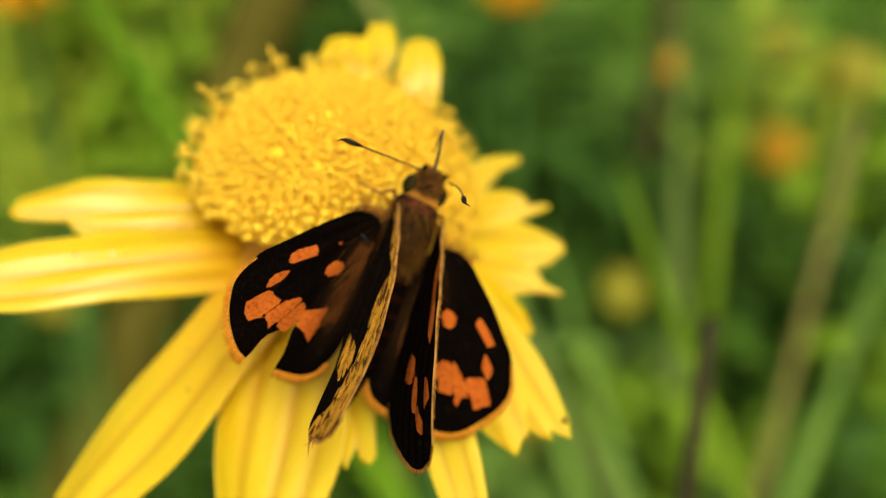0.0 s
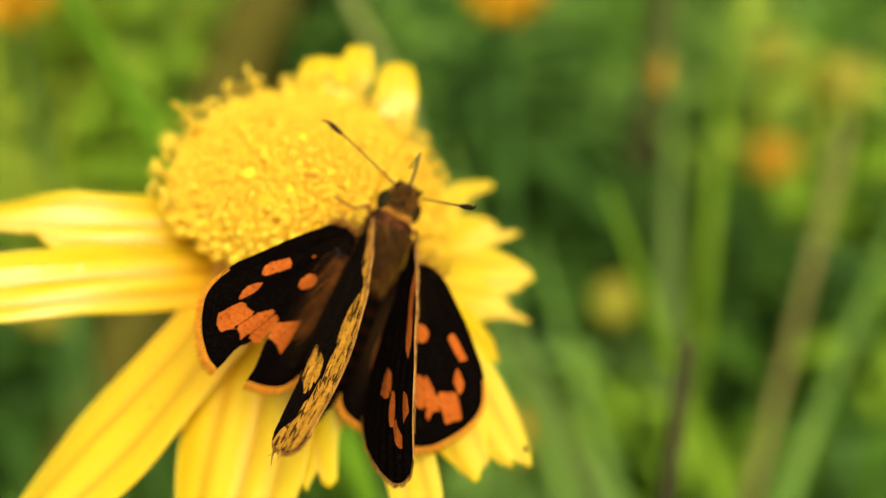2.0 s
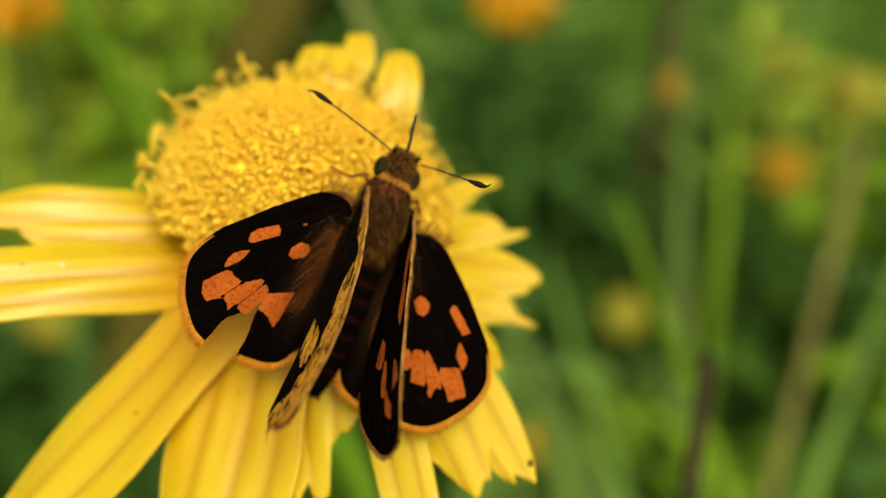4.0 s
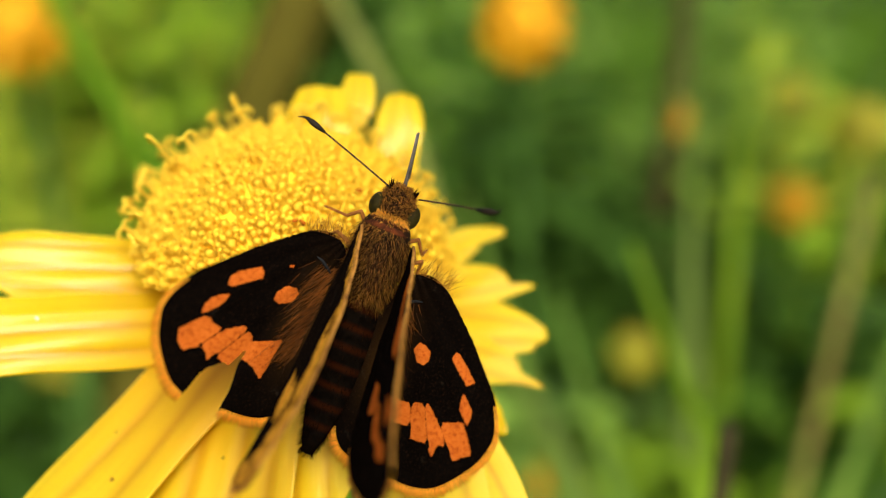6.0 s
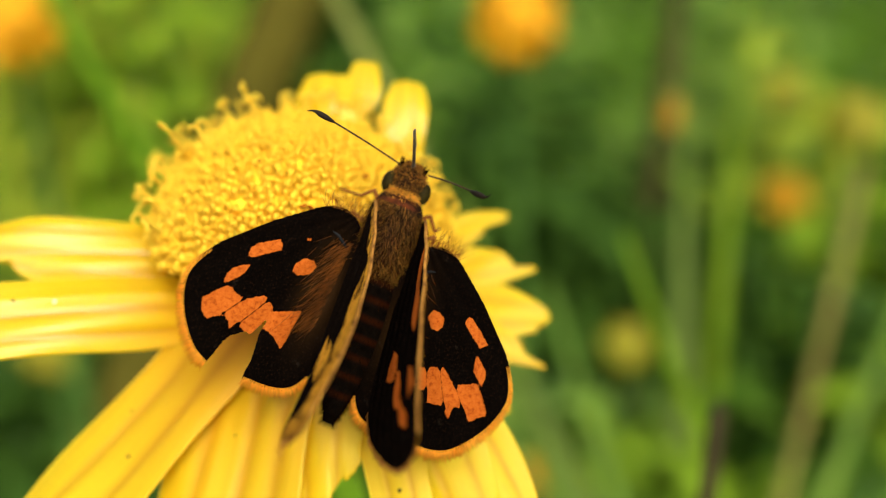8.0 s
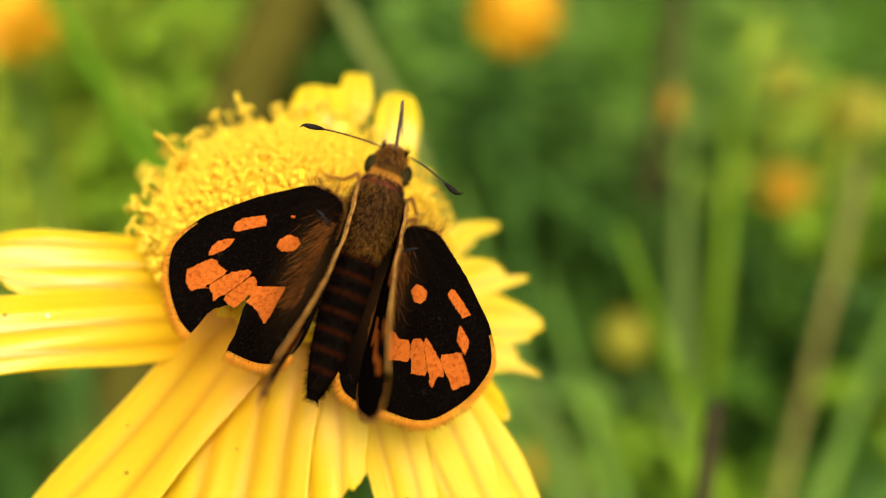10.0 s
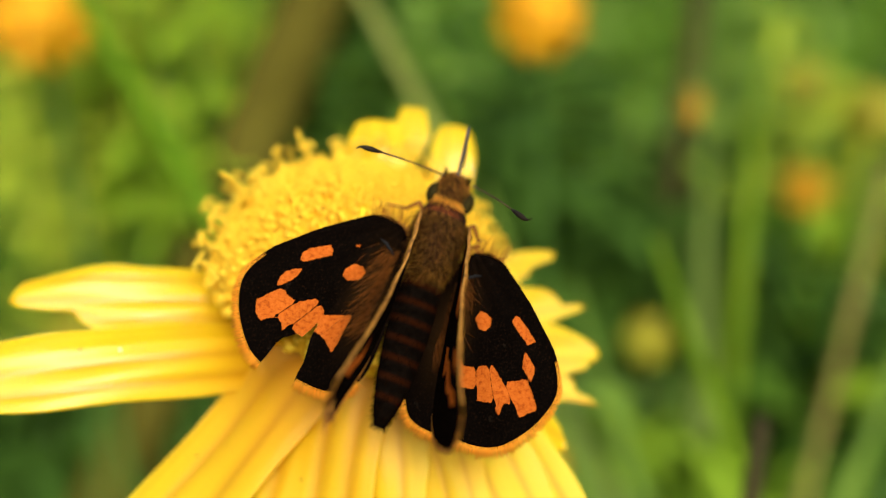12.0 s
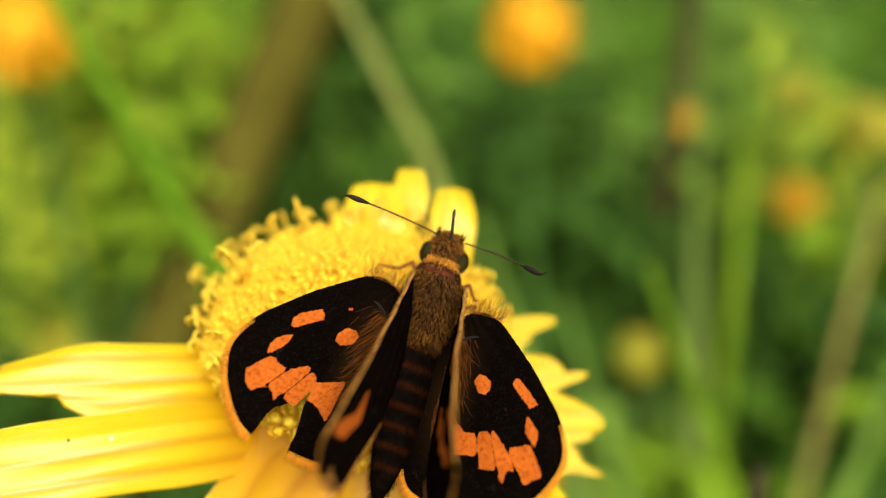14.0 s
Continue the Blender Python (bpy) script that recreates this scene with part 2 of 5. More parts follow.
def inside(x, y, poly):
    """Which points lie in a polygon (numpy arrays)."""
    r = np.zeros(x.shape, bool)
    px, py = poly[:, 0], poly[:, 1]
    j = len(poly) - 1
    for i in range(len(poly)):
        cross = ((py[i] > y) != (py[j] > y)) & (x < (px[j] - px[i]) * (y - py[i]) / (py[j] - py[i] + 1e-12) + px[i])
        r ^= cross
        j = i
    return r


def distance(x, y, poly):
    """Signed distance to a polygon's edge, positive inside."""
    d = np.full(x.shape, 1e9)
    for i in range(len(poly)):
        a, b = poly[i - 1], poly[i]
        ab = b - a
        t = np.clip(((x - a[0]) * ab[0] + (y - a[1]) * ab[1]) / (ab @ ab + 1e-12), 0, 1)
        d = np.minimum(d, np.hypot(x - a[0] - t * ab[0], y - a[1] - t * ab[1]))
    return np.where(inside(x, y, poly), d, -d)


def hair(root, way, length, r, rng, curl=0.25):
    """One tapered bent hair: a three-sided spike of two joints."""
    w = Vector(way).normalized()
    s = w.orthogonal().normalized()
    q = w.cross(s)
    bend = (s * rng.uniform(-1, 1) + q * rng.uniform(-1, 1)) * curl * length
    p0 = Vector(root)
    p1 = p0 + w * length * 0.55 + bend * 0.3
    p2 = p0 + w * length + bend
    vs = []
    for p, k in ((p0, 1.0), (p1, 0.7)):
        for a in (0, 2.094, 4.189):
            vs.append(p + (s * math.cos(a) + q * math.sin(a)) * r * k)
    vs.append(p2)
    fs = [(i, (i + 1) % 3, 3 + (i + 1) % 3, 3 + i) for i in range(3)] + [(3 + i, 3 + (i + 1) % 3, 6) for i in range(3)]
    return vs, fs


# ---------- the meadow ----------
M_GROUND = simple_material("meadow_soil", [(0.3, (0.030, 0.040, 0.012)), (0.6, (0.06, 0.075, 0.02)), (0.8, (0.09, 0.07, 0.035))], 14, 0.9, 0.2)
M_GRASS = simple_material("grass_green", [(0.25, (0.066, 0.145, 0.0146)), (0.55, (0.12, 0.235, 0.0248)), (0.8, (0.22, 0.33, 0.0506))], 9, 0.7, 0.05, sheer=0.45, per="island")
# Leaf colour lightened to paint sun highlights among the grass.
M_SUNNY = simple_material("leaf_sun_painted", [(0.3, (0.14, 0.28, 0.0169)), (0.55, (0.24, 0.36, 0.0338)), (0.8, (0.42, 0.36, 0.0338))], 6, 0.6, 0.1, sheer=0.4, per="island")
M_PALE = simple_material("blade_pale", [(0.3, (0.324, 0.378, 0.081)), (0.7, (0.414, 0.45, 0.122))], 40, 0.6, 0.1, sheer=0.4)
M_BLADE = simple_material("blade_green", [(0.3, (0.203, 0.296, 0.0615)), (0.7, (0.265, 0.359, 0.0788))], 40, 0.5, 0.1, sheer=0.4)
M_BRIGHT = simple_material("leaf_bright_green", [(0.3, (0.22, 0.38, 0.018)), (0.7, (0.32, 0.47, 0.0338))], 40, 0.55, 0.1, sheer=0.45)
M_VIVID = simple_material("blade_vivid_green", [(0.3, (0.18, 0.36, 0.018)), (0.7, (0.26, 0.45, 0.0281))], 40, 0.6, 0.05, sheer=0.45)
M_TAN = simple_material("straw_tan", [(0.3, (0.20, 0.17, 0.04)), (0.7, (0.30, 0.25, 0.07))], 60, 0.6, 0.1, sheer=0.1)
M_BROWN = simple_material("straw_brown", [(0.3, (0.022, 0.017, 0.004)), (0.7, (0.052, 0.040, 0.009))], 120, 0.7, 0.2)
M_BARK = simple_material("stalk_bark", [(0.3, (0.070, 0.060, 0.010)), (0.7, (0.11, 0.095, 0.016))], 60, 0.8, 0.0)
M_DUSK = simple_material("stalk_dark", [(0.3, (0.040, 0.030, 0.010)), (0.7, (0.07, 0.052, 0.016))], 60, 0.7, 0.1)
M_FAR_PETAL = simple_material("far_petal", [(0.3, (0.78, 0.36, 0.006)), (0.7, (0.86, 0.46, 0.01))], 200, 0.5, 0.3, sheer=0.3)
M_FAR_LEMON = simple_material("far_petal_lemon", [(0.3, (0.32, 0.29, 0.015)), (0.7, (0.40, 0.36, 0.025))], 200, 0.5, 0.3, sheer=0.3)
M_FAR_DISC = simple_material("far_disc", [(0.3, (0.60, 0.25, 0.005)), (0.7, (0.72, 0.34, 0.008))], 200, 0.7, 0.2)
M_BUSH = simple_material("bush_leaves", [(0.3, (0.03, 0.08, 0.0135)), (0.7, (0.07, 0.15, 0.0338))], 3, 0.6, 0.3, sheer=0.25, per="island")


def build_ground():
    n = 60
    grid = np.sign(np.linspace(-1, 1, n)) * np.abs(np.linspace(-1, 1, n)) ** 2.2 * 120.0
    vs, fs = [], []
    for y in grid:
        for x in grid:
            h = 0.012 * noise.noise(Vector((x * 3, y * 3, 0))) if abs(x) < 6 and abs(y) < 6 else 0.0
            vs.append((x, y, h))
    for j in range(n - 1):
        for i in range(n - 1):
            a = j * n + i
            fs.append((a, a + 1, a + n + 1, a + n))
    tagged(new("ground", mesh_from("ground", vs, fs, M_GROUND, scale=1.0)), "dark meadow soil under dense grass", "ground", kind="structure")


def blade_strip(root, way, height, width, lean, joints=6, fold=0.25):
    """One grass blade: a folded strip that bends over."""
    side = Vector((-way[1], way[0], 0))
    vs, fs = [], []
    for i in range(joints + 1):
        s = i / joints
        p = Vector(root) + Vector((way[0], way[1], 0)) * (lean * s * s * height) + Vector((0, 0, height * (s - 0.18 * lean * s * s)))
        w = width * 0.5 * (1 - s ** 2.2) * (0.6 + 0.8 * s * (1 - s)) + 0.0002
        vs += [p - side * w, p + Vector((way[0], way[1], 0.3)) * (-fold * w), p + side * w]
    for i in range(joints):
        a = i * 3
        fs += [(a, a + 1, a + 4, a + 3), (a + 1, a + 2, a + 5, a + 4)]
    return vs, fs


def strips_around(seed, count, heights, widths, rows, low=(0.0, 0.0)):
    """Many bent strips all round, on every side of the flower that the dense patch leaves free."""
    rng = np.random.default_rng(seed)
    a = rng.uniform(0, 2 * math.pi, count)
    r = 0.24 + 5.8 * rng.random(count) ** 1.35
    x, y = r * np.cos(a), r * np.sin(a)
    keep = ~((y > 0.1) & (np.abs(x) < 0.12 + 0.60 * y) & (y < 2.6))
    x, y = x[keep], y[keep]
    n = len(x)
    b = rng.uniform(0, 2 * math.pi, n)
    tall, wide, lean = rng.uniform(*heights, n), rng.uniform(*widths, n), rng.uniform(0.05, 0.7, n)
    z0 = rng.uniform(*low, n) - 0.005
    s = np.linspace(0, 1, rows)[None, :]
    cx = x[:, None] + np.cos(b)[:, None] * lean[:, None] * s ** 2 * tall[:, None]
    cy = y[:, None] + np.sin(b)[:, None] * lean[:, None] * s ** 2 * tall[:, None]
    cz = z0[:, None] + tall[:, None] * (s - 0.18 * lean[:, None] * s ** 2)
    w = wide[:, None] * 0.5 * (1 - s ** 2.2) * (0.6 + 0.8 * s * (1 - s)) + 0.0003
    dx, dy = -np.sin(b)[:, None] * w, np.cos(b)[:, None] * w
    pts = np.stack([np.stack([cx - dx, cy - dy, cz], -1), np.stack([cx + dx, cy + dy, cz], -1)], 2).reshape(-1, 3)
    base = (np.arange(n) * rows * 2)[:, None] + (np.arange(rows - 1) * 2)[None, :]
    base = base.reshape(-1)
    return pts.tolist(), np.stack([base, base + 1, base + 3, base + 2], 1).tolist()


def build_grass():
    rng = random.Random(11)
    vs, fs = [], []
    for k in range(7000):
        y = 0.13 + 3.2 * rng.random() ** 2.0
        x = rng.uniform(-1, 1) * (0.14 + 0.62 * y)
        tall = rng.uniform(0.16, 0.47) if y > 0.3 else rng.uniform(0.12, 0.36)
        a = rng.uniform(0, 6.283)
        v, f = blade_strip((x, y, -0.005), (math.cos(a), math.sin(a)), tall, rng.uniform(0.003, 0.009), rng.uniform(0.05, 0.6))
        o = len(vs)
        vs += v
        fs += [tuple(i + o for i in q) for q in f]
    v, f = strips_around(21, 42000, (0.12, 0.44), (0.004, 0.010), 5)
    o = len(vs)
    vs += v
    fs += [tuple(i + o for i in q) for q in f]
    tagged(new("meadow_grass", mesh_from("meadow_grass", vs, fs, M_GRASS, scale=1.0)), "tall green meadow grass, uncut and dense", "grass", kind="stuff")


def build_herbs():
    """Broad-leaved undergrowth between the grass."""
    rng = random.Random(5)
    vs, fs = [], []
    for k in range(2600):
        y = 0.16 + 2.2 * rng.random() ** 1.7
        x = rng.uniform(-1, 1) * (0.14 + 0.62 * y)
        z = rng.uniform(0.03, 0.40) * (1.0 if y > 0.35 else 0.72)
        a, t = rng.uniform(0, 6.283), rng.uniform(-0.5, 0.9)
        d = Vector((math.cos(a) * math.cos(t), math.sin(a) * math.cos(t), math.sin(t)))
        s = d.cross(Vector((0, 0, 1))).normalized()
        length, w = rng.uniform(0.015, 0.05), rng.uniform(0.006, 0.016)
        c = Vector((x, y, z))
        o = len(vs)
        for i, k2 in enumerate((0.0, 0.3, 0.65, 1.0)):
            p = c + d * length * k2 + Vector((0, 0, -0.3 * length * k2 * k2))
            ww = w * (0.15, 1.0, 0.8, 0.03)[i]
            vs += [p - s * ww, p + Vector((0, 0, -0.2 * ww)), p + s * ww]
        for i in range(3):
            q = o + i * 3
            fs += [(q, q + 1, q + 4, q + 3), (q + 1, q + 2, q + 5, q + 4)]
    v, f = strips_around(22, 9000, (0.02, 0.06), (0.012, 0.030), 4, (0.04, 0.34))
    o = len(vs)
    vs += v
    fs += [tuple(i + o for i in q) for q in f]
    tagged(new("meadow_herbs", mesh_from("meadow_herbs", vs, fs, M_GRASS, scale=1.0)), "small broad green leaves among the grass", "undergrowth", kind="stuff")


def build_sunny_leaves():
    """Leaf tips and seed heads among the grass, sun highlights painted into their pale colour."""
    rng = random.Random(15)
    vs, fs = [], []
    for k in range(2000):
        y = 0.42 + 2.0 * rng.random() ** 1.3
        x = rng.uniform(-1, 1) * (0.16 + 0.60 * y)
        z = 0.5 - 0.364 * y + rng.uniform(-0.32, 0.27) * y
        if z < 0.03:
            continue
        a = rng.uniform(0, 6.283)
        d = Vector((math.cos(a), math.sin(a), rng.uniform(-0.3, 0.6))).normalized()
        s = d.cross(Vector((0, 0, 1))).normalized()
        length, w = rng.uniform(0.008, 0.026), rng.uniform(0.004, 0.010)
        c = Vector((x, y, z))
        o = len(vs)
        for i, k2 in enumerate((0.0, 0.35, 0.7, 1.0)):
            p = c + d * length * k2
            ww = w * (0.2, 1.0, 0.8, 0.05)[i]
            vs += [p - s * ww, p + Vector((0, 0, -0.25 * ww)), p + s * ww]
        for i in range(3):
            q = o + i * 3
            fs += [(q, q + 1, q + 4, q + 3), (q + 1, q + 2, q + 5, q + 4)]
    v, f = strips_around(23, 5000, (0.010, 0.030), (0.008, 0.018), 4, (0.10, 0.40))
    o = len(vs)
    vs += v
    fs += [tuple(i + o for i in q) for q in f]
    tagged(new("sunlit_leaves", mesh_from("sunlit_leaves", vs, fs, M_SUNNY, scale=1.0)), "small leaf tips among the grass, sunlight painted into their pale colour", "leaves", kind="stuff")


def build_bushes():
    rng = random.Random(8)
    vs, fs = [], []
    for k in range(9000):
        a = rng.uniform(0, 6.283)
        r = rng.uniform(6.5, 9.0)
        z = rng.random() ** 0.8 * (1.5 + 0.5 * math.sin(a * 7) + 0.3 * math.sin(a * 17))
        c = Vector((r * math.cos(a), r * math.sin(a), z))
        d = Vector((rng.uniform(-1, 1), rng.uniform(-1, 1), rng.uniform(-1, 1))).normalized()
        s = d.orthogonal().normalized()
        o = len(vs)
        vs += [c - d * 0.14, c + s * 0.07, c + d * 0.14, c - s * 0.07]
        fs += [(o, o + 1, o + 2, o + 3)]
    tagged(new("far_bushes", mesh_from("far_bushes", vs, fs, M_BUSH, scale=1.0)), "dark green bushes at the edge of the meadow", "bushes", kind="stuff")


def ground_stalk(name, top, low, r_top, r_low, mat, label, category, bend=0.0, tip=None):
    """A stalk through two places of it, carried on to the ground."""
    top, low = Vector(top), Vector(low)
    d = (low - top).normalized()
    foot = low + d * (low.z / max(-d.z, 0.2)) if d.z < -0.2 else Vector((low.x, low.y, 0))
    foot.z = -0.004
    side = d.orthogonal().normalized()
    pts, rad = [], []
    for i in range(15):
        s = i / 14
        p = top.lerp(foot, s) + side * bend * math.sin(math.pi * s)
        pts.append(p)
        rad.append(r_top + (r_low - r_top) * min(1.0, s * 2.5))
    pts.insert(0, top - d * r_top * 1.6)
    rad.insert(0, r_top * 0.3)
    ob = thing(name, label, category)
    vs, fs = tube(pts, rad, 8)
    part("stalk", mesh_from("stalk", vs, fs, mat, scale=1.0), ob)
    return ob


def wide_blade(top, low, width, mat, label, droop=0.0):
    """A broad grass blade through two places, rooted in the ground."""
    top, low = Vector(top), Vector(low)
    d = (low - top).normalized()
    foot = low + d * (low.z / max(-d.z, 0.25))
    foot.z = -0.004
    side = d.cross(Vector((0, 1, 0.35))).normalized()
    out = side.cross(d)
    vs, fs = [], []
    n = 16
    for i in range(n + 1):
        s = i / n
        p = top.lerp(foot, s) - d * (0.04 * (1 - s) if i == 0 else 0)
        p.x -= droop * max(0.0, s - 0.08) ** 1.5
        w = width * 0.5 * min(1.0, 0.12 + s * 5)
        vs += [p - side * w, p - out * w * 0.3, p + side * w, p - out * (w * 0.3 + 0.0003)]
    for i in range(n):
        a = i * 4
        for k in range(4):
            fs.append((a + k, a + (k + 1) % 4, a + 4 + (k + 1) % 4, a + 4 + k))
    ob = thing("grass_blade", label, "grass blade", "broad blades in the meadow")
    part("blade", mesh_from("blade", vs, fs, mat, scale=1.0), ob)
    return ob


def far_flower(place, radius, petals, mat, facing, label):
    """A meadow flower head of its own, with its stem to the ground."""
    ob = thing("meadow_flower", label, "flower", "yellow flowers of the meadow")
    place = Vector(place)
    face = Vector(facing).normalized()
    turn = face.to_track_quat("Z", "Y").to_matrix().to_4x4()
    ob.matrix_world = Matrix.Translation(place) @ turn
    rng = random.Random(int(place.x * 9999) + 3)
    rows = [(h, 0, 0, w, w) for h, w in ((0, 0.52), (0.10, 0.55), (0.24, 0.46), (0.34, 0.28), (0.38, 0.08))]
    vs, fs = lathe(rows, 16)
    vs = [Vector((x, z, y)) * radius for x, y, z in vs]
    part("disc", mesh_from("disc", vs, fs, M_FAR_DISC if mat is M_FAR_PETAL else mat, scale=1.0), ob)
    vs, fs = [], []
    for i in range(7):
        s = i / 6
        w = 0.22 * math.sin(math.pi * (0.12 + 0.8 * s)) ** 0.7
        p = Vector((0, 0.42 + 0.62 * s, 0.05 - 0.22 * s * s))
        vs += [p + Vector((-w, 0, 0.03)), p, p + Vector((w, 0, 0.03)), p + Vector((0, 0, -0.02))]
    for i in range(6):
        a = i * 4
        for k in range(4):
            fs.append((a + k, a + (k + 1) % 4, a + 4 + (k + 1) % 4, a + 4 + k))
    me = mesh_from("petal", [v * radius for v in vs], fs, mat, scale=1.0)
    for k in range(petals):
        part("petal", me, ob, m=Matrix.Rotation(2 * math.pi * k / petals + rng.uniform(-0.1, 0.1), 4, "Z") @ Matrix.Rotation(rng.uniform(-0.25, 0.15), 4, "X"))
    inv = ob.matrix_world.inverted()
    foot = Vector((place.x + rng.uniform(-0.03, 0.03), place.y + rng.uniform(-0.01, 0.05), -0.004))
    pts = []
    for i in range(13):
        s = i / 12
        c = place - face * 0.03
        q = place.lerp(c, s * 2) if s < 0.5 else c.lerp(foot, s * 2 - 1)
        q = place * (1 - s) ** 2 + (place - face * 0.05) * 2 * s * (1 - s) + foot * s * s
        pts.append(inv @ q)
    vs, fs = tube(pts, [0.0012 + 0.0006 * i / 12 for i in range(13)], 7)
    part("stem", mesh_from("stem", vs, fs, M_STEM, scale=1.0), ob)
    return ob


# Leaf green with the shade of the undergrowth painted into it.
M_SHADE = simple_material("leaf_shade_green", [(0.3, (0.03, 0.07, 0.0101)), (0.7, (0.055, 0.115, 0.0158))], 40, 0.7, 0.03, sheer=0.2)
M_MINT = simple_material("leaf_pale_green", [(0.3, (0.20, 0.36, 0.0562)), (0.7, (0.30, 0.46, 0.0788))], 40, 0.6, 0.06, sheer=0.35)
def leaf_mesh(mat):
    """A broad leaf along y, folded at its midrib, 1 long."""
    vs, fs = [], []
    for i in range(6):
        k = i / 5
        w = 0.32 * math.sin(math.pi * (0.06 + 0.92 * k)) ** 0.8
        z = 0.18 * k - 0.35 * k * k
        vs += [(-w, k, z + 0.10 * w), (0, k, z), (w, k, z + 0.10 * w), (0, k, z - 0.015)]
    for i in range(5):
        a = i * 4
        for k in range(4):
            fs.append((a + k, a + (k + 1) % 4, a + 4 + (k + 1) % 4, a + 4 + k))
    return mesh_from("leaf", vs, fs, mat, scale=1.0)


LEAVES = {}


def leafy_plant(place, spread, leaves, size, mat, label, seed):
    """A leafy meadow herb: a stem to the ground and leaves round it, each one a part."""
    if mat.name not in LEAVES:
        LEAVES[mat.name] = leaf_mesh(mat)
    rng = random.Random(seed)
    place = Vector(place)
    ob = thing("leafy_plant", label, "plant", "leafy plants of the meadow")
    ob.location = (place.x, place.y, 0)
    top = place.z + spread * 0.8
    pts = [Vector((0.006 * math.sin(z * 19), 0.006 * math.cos(z * 15), z)) for z in np.linspace(-0.004, top, 14)]
    vs, fs = tube(pts, [0.0022 - 0.0012 * i / 13 for i in range(14)], 6)
    part("stem", mesh_from("stem", vs, fs, M_STEM, scale=1.0), ob)
    for k in range(leaves):
        z = max(0.01, place.z + rng.uniform(-1.0, 0.8) * spread)
        turn = k * 2.4 + rng.uniform(-0.3, 0.3)
        out = rng.uniform(0.0, 0.45) * spread
        at = Matrix.Translation((out * -math.sin(turn), out * math.cos(turn), z))
        face = Vector((rng.gauss(-0.1, 0.3), rng.gauss(-0.5, 0.35), 0.8)).normalized().to_track_quat("Z", "Y").to_matrix().to_4x4()
        part("leaf", LEAVES[mat.name], ob, m=at @ face @ Matrix.Rotation(turn, 4, "Z") @ Matrix.Scale(size * rng.uniform(0.7, 1.3), 4))
    return ob


build_ground()
build_grass()
build_herbs()
build_sunny_leaves()
build_bushes()
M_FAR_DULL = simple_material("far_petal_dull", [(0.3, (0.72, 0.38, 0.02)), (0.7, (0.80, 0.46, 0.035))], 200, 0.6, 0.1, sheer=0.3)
far_flower((0.1551, 0.3845, 0.3868), 0.0108, 13, M_FAR_DULL, (-0.3, -0.8, 0.5), "orange-yellow meadow flower seen face on, on a thin stem")
far_flower((0.0229, 0.2572, 0.4758), 0.0125, 13, M_FAR_PETAL, (-0.1, -0.9, 0.3), "orange-yellow meadow flower high on its stem")
far_flower((-0.1034, 0.2264, 0.4787), 0.0125, 13, M_FAR_PETAL, (0.3, -0.8, 0.4), "large orange-yellow meadow flower beside the grass")
far_flower((0.0642, 0.2713, 0.3684), 0.0085, 11, M_FAR_LEMON, (0, -0.8, 0.5), "small lemon-yellow meadow flower low in the grass")
far_flower((0.0925, 0.3478, 0.4321), 0.0080, 11, M_FAR_DULL, (0.5, -0.5, 0.6), "small orange-yellow meadow flower behind a stalk")
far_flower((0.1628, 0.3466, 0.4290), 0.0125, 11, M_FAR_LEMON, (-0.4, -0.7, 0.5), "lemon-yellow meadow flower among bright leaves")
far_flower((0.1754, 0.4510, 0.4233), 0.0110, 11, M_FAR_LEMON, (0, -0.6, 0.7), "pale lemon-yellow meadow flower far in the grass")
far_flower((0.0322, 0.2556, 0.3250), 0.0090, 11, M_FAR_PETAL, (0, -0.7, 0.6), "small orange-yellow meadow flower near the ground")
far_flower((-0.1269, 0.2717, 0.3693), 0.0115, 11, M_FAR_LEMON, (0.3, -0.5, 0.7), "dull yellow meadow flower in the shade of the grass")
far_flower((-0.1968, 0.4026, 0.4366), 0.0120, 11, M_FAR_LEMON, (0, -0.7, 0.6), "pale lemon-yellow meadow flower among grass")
ground_stalk("dry_stalk", (0.0270, 0.0738, 0.4571), (0.0262, 0.0717, 0.4484), 0.0009, 0.0011, M_BROWN, "dark brown dry broken stalk standing in the grass", "stalk", 0.002)
ground_stalk("straw_stalk", (0.1194, 0.2425, 0.4353), (0.1013, 0.2198, 0.3438), 0.0014, 0.0020, M_TAN, "pale tan dry straw stalk in the meadow", "stalk", 0.004)
ground_stalk("brown_stalk", (0.0935, 0.3561, 0.5000), (0.0850, 0.3399, 0.3813), 0.0034, 0.0036, M_DUSK, "dark brown upright stalk in the meadow", "stalk", 0.002)
ground_stalk("brown_stalk", (-0.0400, 0.2930, 0.4870), (-0.0765, 0.2790, 0.4066), 0.0110, 0.0115, M_BARK, "thick brown leaning stalk behind the flower", "stalk", 0.003)
wide_blade((-0.0212, 0.1780, 0.4921), (0.0007, 0.1734, 0.4502), 0.0080, M_PALE, "long light green grass blade leaning over", droop=0.75)
wide_blade((-0.0637, 0.1634, 0.4812), (-0.0410, 0.1583, 0.4379), 0.0115, M_VIVID, "light green grass blade leaning behind the petals")
wide_blade((0.0830, 0.2968, 0.4383), (0.0848, 0.2727, 0.3430), 0.0100, M_BLADE, "upright light green grass blade")
wide_blade((0.1141, 0.3399, 0.4691), (0.1080, 0.3152, 0.3719), 0.0080, M_BRIGHT, "upright bright green grass blade")
wide_blade((0.0458, 0.1294, 0.4169), (0.0521, 0.1259, 0.4015), 0.0100, M_BRIGHT, "bright green broad blade near the ground")
wide_blade((0.0146, 0.1811, 0.4128), (0.0291, 0.1768, 0.3865), 0.0090, M_BLADE, "light green grass blade low beside the flower")
